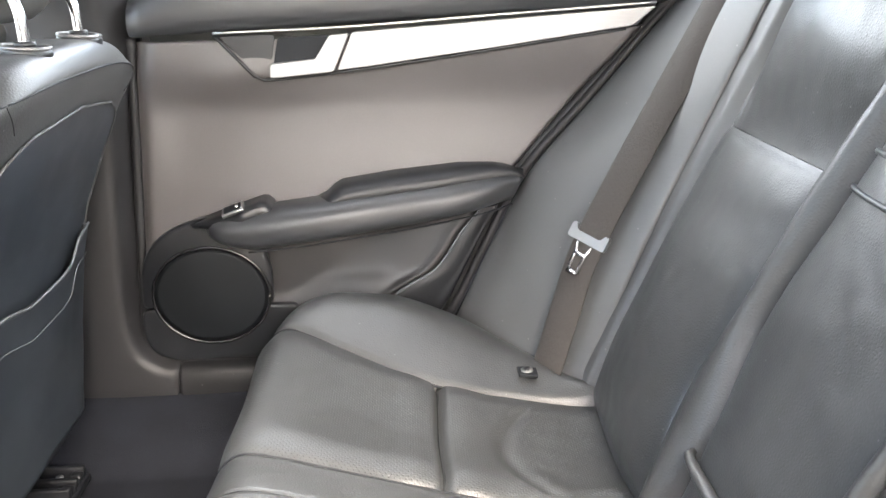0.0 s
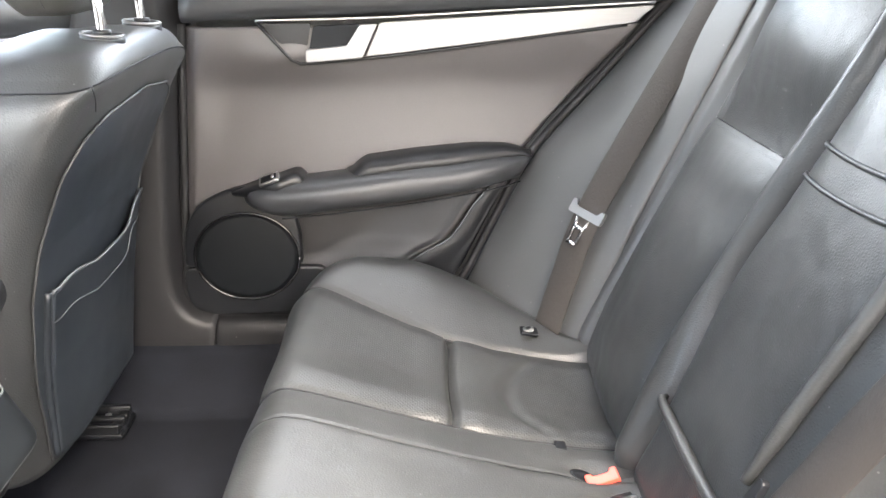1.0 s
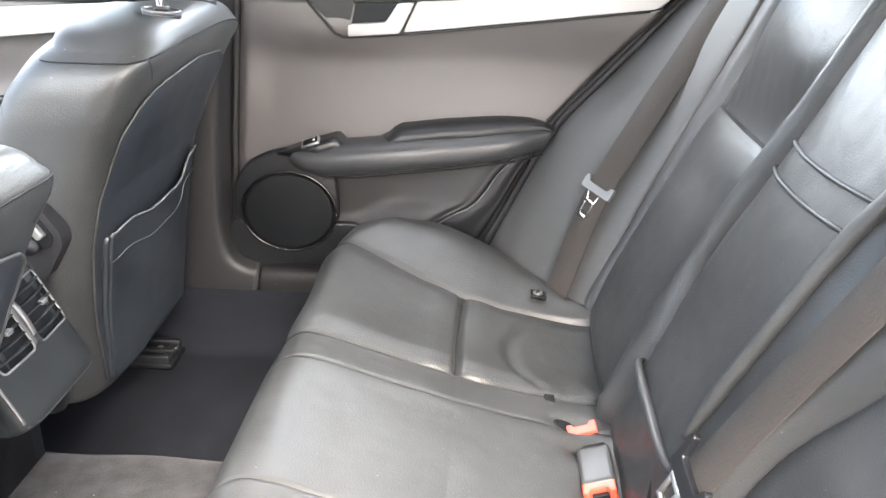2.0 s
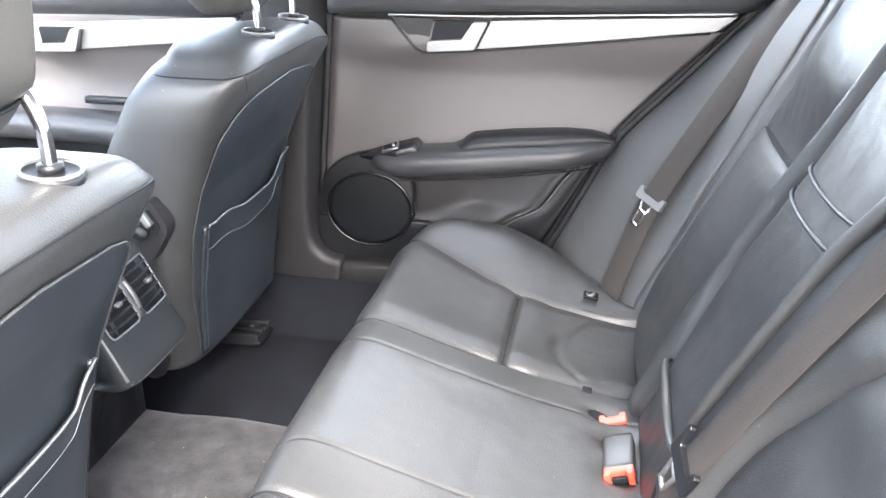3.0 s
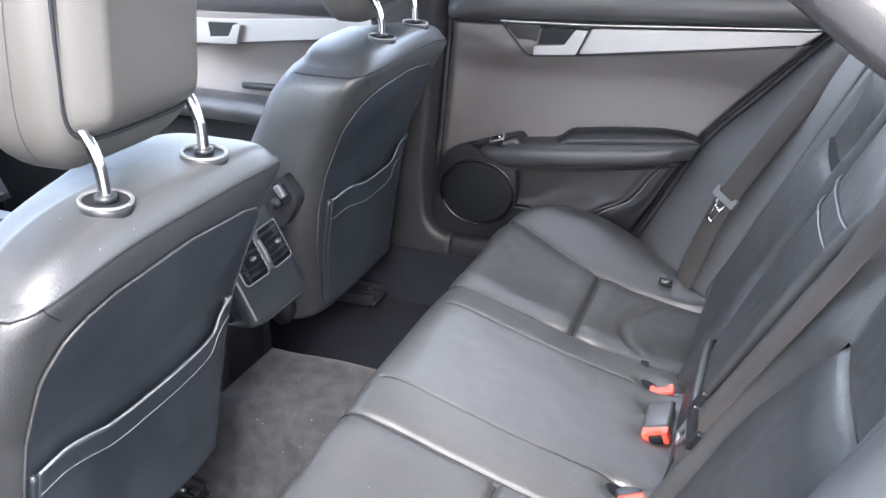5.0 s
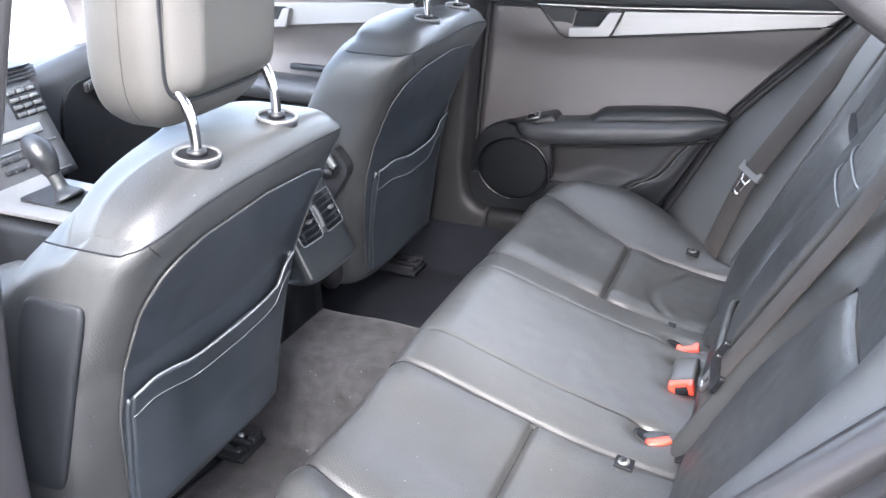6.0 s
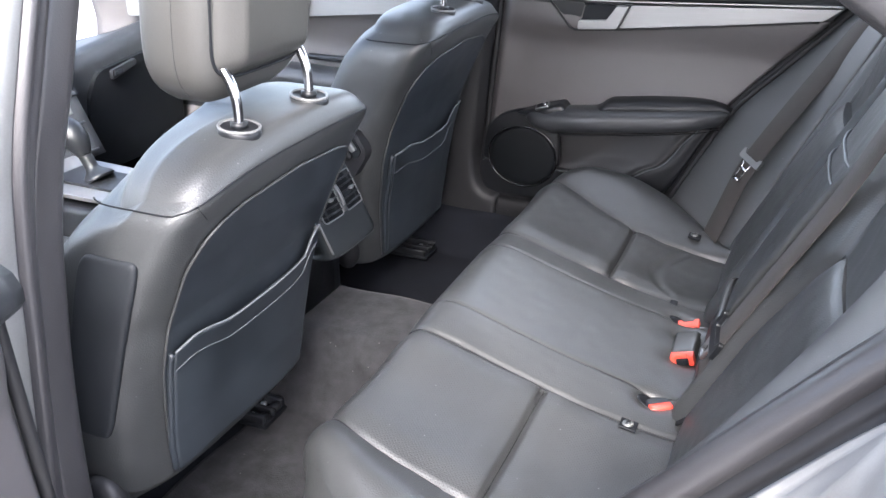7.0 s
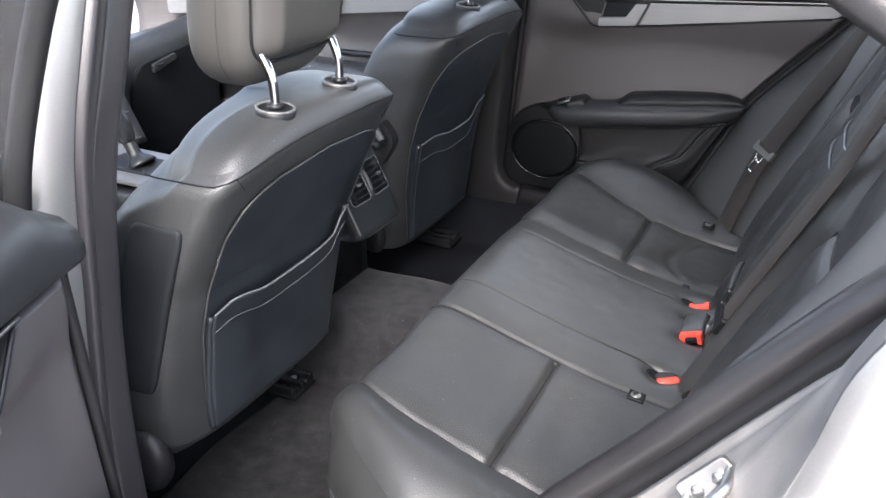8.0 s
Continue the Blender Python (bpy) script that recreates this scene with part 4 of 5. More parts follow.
def build_bench():
    root = thing("rear_bench_seat", (0, 0, 0.02), "black leather rear bench seat with folded-up centre armrest", "car seat")
    fr, rr = 150, 70
    for prof, seg, nm in ((CUSHION, fr, "front"), (CUSHION_REAR, rr, "rear")):
        cushion_panel("centre_panel", root, prof, 1, seg, "smooth black leather centre panel", LEATHER, lambda x: -NEAR_THIN, lambda x: THIN, 90)
        for s in (1, -1):
            cushion_panel("centre_border", root, prof, s, seg, "smooth black leather border", LEATHER, lambda x: seams(s)[1], lambda x: seams(s)[0], 34)
            cushion_panel("seat_panel", root, prof, s, seg, "perforated black leather seat panel", LEATHER_PERF, lambda x: seams(s)[0], lambda x: bolster_y(x, s), 80)
            cushion_panel("bolster", root, prof, s, seg, "black leather outer bolster", LEATHER, lambda x: bolster_y(x, s), lambda x: bench_edge(x, s), 60)
            # outer flank down to the floor
            pts = curve([(x, 0, z) for x, z in prof], seg)

            def flank(v, k):
                k = int(k)
                p = pts[k]
                d = (pts[min(k + 1, seg - 1)] - pts[max(k - 1, 0)]).normalized()
                nrm = Vector((-d.z, 0, d.x))
                y = bench_edge(p.x, s)
                h = cushion_relief(p.x, s * y, step(0.05, 0.24, p.z))
                e = max(0.0, y - 0.48) / 0.16
                q = Vector((p.x, 0, p.z)) + nrm * h
                x = q.x + (0.060 if s > 0 else 0.085) * e ** 2 * step(0.0, -0.22, p.x)
                z = q.z - 0.012 * e ** 2 * step(-0.05, -0.2, p.x)
                return (x, s * (y + 0.022 * math.sin(math.pi * min(1.0, v * 1.4)) - 0.01 * v), z + (0.01 - z) * v)
            sheet("flank", flank, steps(0, 1, 14), list(range(0, seg, 3)) + [seg - 1], LEATHER, root, "black leather side of the cushion")
    # stitched seams in the middle panel
    for s in (1, -1):
        for yy, nm in ((seams(s)[1], "seam_thread"),):
            pts = []
            for p in curve([(x, 0, z) for x, z in CUSHION[4:] + CUSHION_REAR[1:4]], 90):
                pts.append((p.x, s * yy, p.z + cushion_relief(p.x, s * yy, 1.0) + 0.0004))
            tube(nm, pts, 0.0007, DEEP, root, n=4)
        # Black cords along the sewn seams paint the shade down in the creases.
        for fn in (lambda x: seams(s)[0], lambda x: bolster_y(x, s)):
            pts = []
            for p in curve([(x, 0, z) for x, z in CUSHION[4:] + CUSHION_REAR[1:]], 110):
                yy = fn(p.x)
                pts.append((p.x + (0.060 if s > 0 else 0.085) * max(0.0, (yy - 0.48) / 0.16) ** 2 * step(0.0, -0.22, p.x), s * yy, p.z + cushion_relief(p.x, s * yy, 1.0) + 0.0003))
            tube("shaded_seam", pts, 0.0018, DEEP, root, "sewn seam, its crease shade put in as black", n=5)
        tube("shaded_seam", [(0.0, s * yy, 0.2305 + cushion_relief(0.0, s * yy, 1.0)) for yy in steps(seams(s)[0] + 0.004, bolster_y(0.0, s) - 0.004, 40)], 0.0014, DEEP, root, "sewn seam, its crease shade put in as black", n=5)
    return root


BENCH = build_bench()

# backrest leans back 25 degrees
LEAN_X = 0.46
BACK_N = Vector((-1, 0, LEAN_X)).normalized()


def back_at(y, z, h=0.0):
    return Vector((0.195 + LEAN_X * (z - 0.20), y, z)) + BACK_N * h


NOTCH = 0.556


def ridge_y(z, s=1):
    """Where the outer seat's panel meets the roll beside the armrest."""
    if s < 0:
        return spline([(0.15, 0.170), (0.29, 0.178), (0.40, 0.190), (0.50, 0.243), (0.556, 0.276), (0.61, 0.268), (0.76, 0.245)], z)
    return spline([(0.15, 0.195), (0.22, 0.20), (0.33, 0.225), (0.43, 0.205), (0.55, 0.196), (0.64, 0.175), (0.76, 0.160)], z)


def arm_y(z):
    return spline([(0.15, 0.15), (0.30, 0.145), (0.42, 0.165), (0.56, 0.145), (0.76, 0.12)], z)


def outer_y(z):
    return spline([(0.15, 0.455), (0.40, 0.47), (0.55, 0.462), (0.76, 0.455)], z)


def back_relief(y, z):
    """Height of the padding over the backrest's plane."""
    a = abs(y)
    r, m_, o = ridge_y(z, y), arm_y(z), outer_y(z)
    h = 0.0
    if r <= a <= o:
        w = (a - r) / (o - r)
        crown = math.sin(math.pi * min(1.0, max(0.0, w))) ** 0.55
        ease = 1 - 0.6 * step(NOTCH - 0.14, NOTCH, z) if z < NOTCH else 0.4 + 0.6 * step(NOTCH, NOTCH + 0.12, z)
        low = (0.027 if y > 0 else 0.013) * crown * ease - 0.006
        if z < NOTCH:                                                        # the padded lower panel keeps its height up to the step
            h = -0.006 + (low + 0.006) * step(0.14, 0.30, z) - 0.004 * bell(z - NOTCH, 0.008)
            h += 0.006 * bell(z - NOTCH + 0.035, 0.03) * crown
        else:                                                                # the upper panel starts deep behind it and swells again
            deep = 0.010 + 0.016 * (1 - w) * step(0.0, 0.08, w) if y > 0 else 0.003
            h = low - deep * (1 - step(NOTCH + 0.005, NOTCH + 0.15, z)) * min(1.0, 3 * crown) - 0.004 * crown
    elif a < r:
        roll = math.sin(math.pi * min(1, max(0, (r - a) / (r - m_ + 1e-6)))) if a > m_ else 0
        h = 0.016 * roll - 0.006 * bell(a - r, 0.007) - 0.006 * bell(a - m_, 0.006)
        if a < m_:
            h += 0.018 * (1 - (a / m_) ** 4) * step(0.24, 0.34, z)
    else:
        h = 0.006 * math.sin(math.pi * min(1, (a - o) / 0.07)) ** 0.6 - 0.006 * (1 - step(0, 0.012, a - o))
    h -= 0.004 * bell(a - o, 0.006)
    h += 0.0014 * noise.noise(Vector((y * 12, z * 12, 1.3))) + 0.0007 * noise.noise(Vector((y * 45, z * 45, 5.3)))
    h -= 0.02 * step(0.22, 0.17, z)
    h -= 0.05 * step(0.755, 0.80, z) ** 2
    return h


def back_panel(name, parent, u0, u1, z0, z1, nu, nz, label, s=1, material=None):
    def f(u, z):
        y = u0(z) + (u1(z) - u0(z)) * u
        e = 1e-5 if u == 0 else (-1e-5 if u == 1 else 0)
        zz = min(max(z, z0 + 1e-5), z1 - 1e-5)
        p = back_at(y, z, back_relief(s * (y + e), zz))
        return (p.x, s * p.y, p.z)
    return sheet(name, f, steps(0, 1, nu), steps(z0, z1, nz), material or LEATHER, parent, label)


def build_backrest():
    root = BENCH
    for s in (1, -1):
        def ridge(z):
            return ridge_y(z, s)
        back_panel("lower_panel", root, ridge, outer_y, 0.15, NOTCH, 90, 130, "padded black leather lower panel", s)
        back_panel("upper_panel", root, ridge, outer_y, NOTCH, 0.80, 90, 80, "black leather upper panel", s)
        def riser(u, v):
            y = ridge(NOTCH) + (outer_y(NOTCH) - ridge(NOTCH)) * u
            y = min(max(y, ridge(NOTCH) + 1e-4), outer_y(NOTCH) - 1e-4)
            lo, hi = back_relief(s * y, NOTCH - 1e-5), back_relief(s * y, NOTCH + 1e-5)
            p = back_at(y, NOTCH, lo + (hi - lo) * v)
            return (p.x, s * p.y, p.z)
        sheet("panel_edge", riser, steps(0, 1, 60), [0, 0.5, 1], LEATHER, root, "black leather edge of the lower panel")
        back_panel("roll", root, arm_y, ridge, 0.15, 0.80, 30, 160, "rounded black leather roll", s)
        back_panel("side_bolster", root, outer_y, lambda z: 0.535, 0.15, 0.80, 24, 120, "grey side bolster", s, SIDE_TRIM)
    back_panel("armrest_face", root, lambda z: -arm_y(z), arm_y, 0.15, 0.80, 80, 170, "folded-up leather centre armrest")
    # pipings of the armrest
    for z0, z1, ya, yb in ((0.556, 0.562, 0.148, -0.105), (0.588, 0.594, 0.140, -0.112)):
        pts = []
        for k in range(30):
            w = k / 29
            y, z = ya + (yb - ya) * w, z0 + (z1 - z0) * w - 0.006 * math.sin(math.pi * w)
            pts.append(back_at(y, z, back_relief(y, z) + 0.002))
        tube("piping", pts, 0.0027, LEATHER, root, "raised leather piping", n=8)
    pts = []
    for k in range(60):
        z = 0.335 + 0.395 * k / 59
        y = spline([(0.335, -0.080), (0.37, -0.083), (0.45, -0.091), (0.56, -0.105), (0.62, -0.121), (0.73, -0.137)], z)
        pts.append(back_at(y, z, back_relief(y, z) + 0.004))
    tube("piping", pts, [0.005 + 0.0038 * step(0, 0.15, k / 59) for k in range(60)], LEATHER, root, "fat leather piping roll", n=10)
    # lower lip of the armrest
    pts = curve([back_at(0.150, 0.297, 0.004), back_at(0.135, 0.294, 0.012), back_at(0.05, 0.293, 0.014), back_at(-0.04, 0.293, 0.014), back_at(-0.08, 0.294, 0.008)], 30)
    tube("armrest_lip", pts, [0.003 + 0.0040 * math.sin(math.pi * k / 29) ** 0.4 for k in range(30)], LEATHER, root, "rounded lip of the armrest", n=10)
    # back of the seat, for thickness
    def rear(y, z):
        p = back_at(y, z, -0.07)
        return (p.x, p.y, p.z)
    sheet("seat_rear", rear, steps(-0.535, 0.535, 10), steps(0.15, 0.78, 10), PLASTIC, root)


build_backrest()


def side_cushion(s, label):
    """The upholstered piece between the door opening and the backrest."""
    m = Matrix.Diagonal((1, s, 1, 1))
    root = thing("side_cushion", (0.2, s * 0.6, 0.2), label, "car seat side", group="side cushions")
    outer = curve([(0.01, 0.695, 0.16), (0.052, 0.697, 0.251), (0.101, 0.702, 0.35), (0.156, 0.706, 0.449), (0.254, 0.710, 0.559), (0.362, 0.712, 0.681), (0.44, 0.71, 0.76)] if s > 0 else [(0.03, 0.66, 0.16), (0.07, 0.645, 0.235), (0.15, 0.637, 0.343), (0.23, 0.637, 0.437), (0.305, 0.637, 0.530), (0.38, 0.637, 0.623), (0.47, 0.64, 0.73)], 50)
    inner = curve([(0.160, 0.475, 0.13), (0.200, 0.482, 0.21), (0.262, 0.492, 0.36), (0.325, 0.497, 0.50), (0.375, 0.497, 0.61), (0.44, 0.50, 0.76)], 50)

    def f(u, k):
        a, b = inner[int(k)], outer[int(k)]
        v = k / 49
        p = a.lerp(b, u)
        bulge = 0.018 * math.sin(math.pi * u) ** 0.7 * (0.6 + 0.4 * math.sin(math.pi * v))
        n = Vector((-0.62, -0.62, 0.45)).normalized()
        return p + n * bulge
    sheet("pad", f, steps(0, 1, 40), list(range(50)), SIDE_TRIM, root, "smooth grey-black upholstery", back=(0.02, 0.02, 0), m=m)


side_cushion(1, "grey-black upholstered side cushion beside the door")
side_cushion(-1, "grey-black upholstered side cushion by the open door")


# ---- belts and buckles ----
def belt_tongue(root, at, along, across):
    """A metal and plastic tongue: cross bar, shoulders and slotted blade."""
    o, a, c = Vector(at), Vector(along).normalized(), Vector(across)
    c = (c - a * c.dot(a)).normalized()
    n = a.cross(c).normalized()
    def pt(u, v, h=0.0):
        return o + c * (u * 0.86) + a * (v * 0.88) + n * h
    bar = [pt(-0.034, -0.006), pt(0.034, -0.006), pt(0.034, 0.018), pt(0.026, 0.018), pt(0.022, 0.008), pt(-0.022, 0.008), pt(-0.026, 0.018), pt(-0.034, 0.018)]
    outline("tongue_bar", rounded([p - n * 0.004 for p in bar], 0.004, 3), n * 0.009, TONGUE, root, "pale grey tongue cross bar")
    # bars of the blade, around its slot
    for u in (-0.0085, 0.0085):
        tube("tongue_blade", [pt(u * 1.6, -0.006), pt(u, -0.022), pt(u, -0.052)], 0.0032, CHROME, root, "bright metal tongue blade", n=6)
    tube("tongue_blade", [pt(-0.009, -0.0525), pt(0.009, -0.0525)], 0.0038, CHROME, root, n=6)
    tube("tongue_blade", [pt(-0.012, -0.024), pt(0.012, -0.024)], 0.0038, CHROME, root, n=6)


def build_far_belt():
    root = thing("seat_belt", (0.21, 0.53, 0.20), "taupe seat belt with grey tongue by the far door", "seat belt")
    pts = curve([(0.150, 0.505, 0.215), (0.176, 0.511, 0.30), (0.205, 0.519, 0.385), (0.267, 0.534, 0.50), (0.327, 0.555, 0.60), (0.387, 0.575, 0.70), (0.437, 0.592, 0.785)], 60)
    band("webbing", pts, (0.55, -0.62, -0.25), 0.047, 0.0024, WEBBING, root, "taupe woven webbing")
    belt_tongue(root, (0.207, 0.524, 0.394), (0.33, 0.09, 0.62), (0.62, -0.62, -0.22))


def build_centre_belt():
    root = thing("seat_belt", (0.22, -0.1, 0.22), "taupe centre seat belt lying across the backrest", "seat belt")
    keys = [(-0.122, 0.268, 0.016), (-0.132, 0.290, 0.018), (-0.146, 0.335, 0.020), (-0.170, 0.43, 0.022), (-0.196, 0.52, 0.024), (-0.224, 0.602, 0.028), (-0.262, 0.70, 0.040), (-0.29, 0.77, 0.045)]
    pts = curve([back_at(y, z, h) for y, z, h in keys], 60)
    band("webbing", pts, (0.25, -0.93, 0.15), 0.047, 0.0024, WEBBING, root, "taupe woven webbing")
    band("lap_webbing", curve([(0.232, -0.050, 0.268), (0.216, -0.098, 0.234), (0.204, -0.145, 0.213), (0.199, -0.178, 0.200)], 20), (0.62, 0.0, 0.78), 0.040, 0.0024, WEBBING_SHADED, root, "lap webbing blackened for the gap's shade")
    o = back_at(-0.141, 0.326, 0.022)
    a = (pts[16] - pts[10]).normalized()
    c = Vector((0.25, -0.93, 0.15))
    c = (c - a * c.dot(a)).normalized()
    n = a.cross(c).normalized()
    if n.x > 0:
        n = -n
    def pt(u, v, h=0.0):
        return o + c * u + a * v + n * h
    outline("tongue_bar", rounded([pt(-0.034, -0.012), pt(0.034, -0.012), pt(0.034, 0.022), pt(0.026, 0.022), pt(0.022, 0.006), pt(-0.022, 0.006), pt(-0.026, 0.030), pt(-0.034, 0.030)], 0.004, 3), n * 0.007, PLASTIC, root, "dark plastic tongue bar")
    for u in (-0.009, 0.009):
        tube("tongue_blade", [pt(u * 1.4 - 0.01, -0.010), pt(u - 0.01, -0.046)], 0.0034, DULL_METAL, root, "dull metal tongue blade", n=6)
    tube("tongue_blade", [pt(-0.020, -0.046), pt(0.0, -0.046)], 0.004, DULL_METAL, root, n=6)
    tube("tongue_blade", [pt(-0.022, -0.020), pt(0.002, -0.020)], 0.004, DULL_METAL, root, n=6)


def buckle(at, along, up, label, stub=False, size=1.0, plain=False):
    """A belt buckle: dark case, red release key with a slot."""
    o, a, n = Vector(at), Vector(along).normalized(), Vector(up).normalized()
    c = n.cross(a).normalized()
    n = a.cross(c).normalized()
    t = Matrix((( a.x, c.x, n.x, o.x), (a.y, c.y, n.y, o.y), (a.z, c.z, n.z, o.z), (0, 0, 0, 1)))
    root = thing("belt_buckle", at, label, "belt buckle", group="belt buckles on the bench")
    L, W, H = 0.066 * size, 0.040, 0.024
    # flat black patch that paints the shade in the hollow beside the buckle
    if stub:
        cx, cy = o.x - 0.022, o.y + 0.008
        shade_rings = []
        for r, up_ in ((1.0, -0.006), (0.92, 0.0012), (0.6, 0.0010), (0.05, 0.0010)):
            ring_ = [(cx + r * 0.017 * math.cos(q), cy + r * 0.013 * math.sin(q)) for q in steps(0, 2 * math.pi, 28)[:-1]]
            shade_rings.append([(x, y, line(CUSHION_REAR, x) + cushion_relief(x, y, 1.0) + up_) for x, y in ring_])
        loft("buckle_shade", shade_rings, DEEP, root, "flat black patch painting the hollow's shade")
    if not stub:
        block("case", (L, W, H), (-L / 2 - 0.004, 0, 0), SCREEN_GREY, root, "worn grey-black buckle case", bevel=0.006, segments=3, m=t)
    else:
        block("case", (0.040, 0.038, 0.020), (-0.024, 0, -0.004), PLASTIC, root, "black buckle case", bevel=0.005, segments=3, m=t)
    if plain:
        block("release_key", (0.017, 0.036, 0.014), (0.0, 0, 0.0), RED, root, "red release key", bevel=0.003, m=t)
        return root
    pts = [(-0.012, -0.019), (0.010, -0.019), (0.010, -0.011), (0.004, -0.009), (0.004, 0.009), (0.010, 0.011), (0.010, 0.019), (-0.012, 0.019)]
    outline("release_key", rounded([(x, y, -0.009) for x, y in pts], 0.002, 2), (0, 0, 0.019), RED, root, "red release key", bevel=0.002, m=t)
    block("slot", (0.006, 0.020, 0.010), (0.006, 0, -0.002), DEEP, root, "dark tongue slot", bevel=0.001, m=t)
    band("stalk", [o - a * (L + 0.002), o - a * (L + 0.03) - n * 0.012, o - a * (L + 0.05) - n * 0.035], c, 0.03, 0.006, PLASTIC, root, "black buckle stalk")
    return root


build_far_belt()
build_centre_belt()
buckle((0.168, 0.139, 0.194), (-0.10, 0.98, 0.10), (-0.30, -0.05, 1), "red and black belt buckle half sunk in the bench", stub=True)
buckle((0.176, 0.006, 0.205), (0.02, -1.0, -0.06), (-0.30, 0.05, 1), "grey belt buckle with red key on the bench")
buckle((0.167, -0.141, 0.196), (0.45, -0.88, 0.12), (-0.25, 0.25, 1), "red belt buckle tucked beside the backrest", stub=True, plain=True)


def anchor_button(at, label, half=False):
    root = thing("anchor_cover", at, label, "seat anchor cover", group="child seat anchor covers")
    x, y, z = at
    z = line(CUSHION + CUSHION_REAR[1:], x) + cushion_relief(x, y, 1.0) + (0.0005 if half else 0.0025)
    turn = Euler((0, radians(8), 0)).to_matrix().to_4x4()
    block("tag", (0.014, 0.018, 0.004) if half else (0.026, 0.024, 0.005), (x, y, z), DEEP, root, "square black tag", bevel=0.0015, turn=turn)
    if not half:
        tube("button", [Vector((x - 0.001, y, z + 0.001)), Vector((x - 0.0015, y, z + 0.0048))], 0.0085, TONGUE, root, "grey round button", n=20)
        tube("button_mark", [Vector((x - 0.0015, y, z + 0.0045)), Vector((x - 0.002, y, z + 0.0056))], 0.0052, PLASTIC, root, "black centre mark", n=14)


anchor_button((0.122, 0.487, 0.2155), "black square anchor cover with round grey button")
anchor_button((0.132, -0.214, 0.2000), "black square anchor cover with round grey button")
anchor_button((0.128, 0.205, 0.2000), "black anchor cover half sunk in the seam", half=True)


# ---- front seats ----
BACK_REAR = [(0.13, -0.416), (0.192, -0.411), (0.28, -0.402), (0.38, -0.385), (0.45, -0.366), (0.53, -0.332), (0.60, -0.297), (0.63, -0.2795), (0.645, -0.2735), (0.653, -0.2735), (0.66, -0.278), (0.678, -0.29)]
BACK_FRONT = [(0.13, -0.60), (0.28, -0.60), (0.38, -0.585), (0.45, -0.560), (0.53, -0.520), (0.60, -0.485), (0.64, -0.452), (0.66, -0.426), (0.678, -0.375)]
BACK_WIDE = [(0.13, 0.206), (0.192, 0.214), (0.25, 0.226), (0.40, 0.235), (0.50, 0.235), (0.57, 0.233), (0.61, 0.229), (0.63, 0.225), (0.642, 0.220), (0.651, 0.213), (0.66, 0.203), (0.678, 0.19)]


def pw(z):
    """How square the backrest's section is at a height."""
    return 5.0 + 0.8 * step(0.50, 0.67, z)


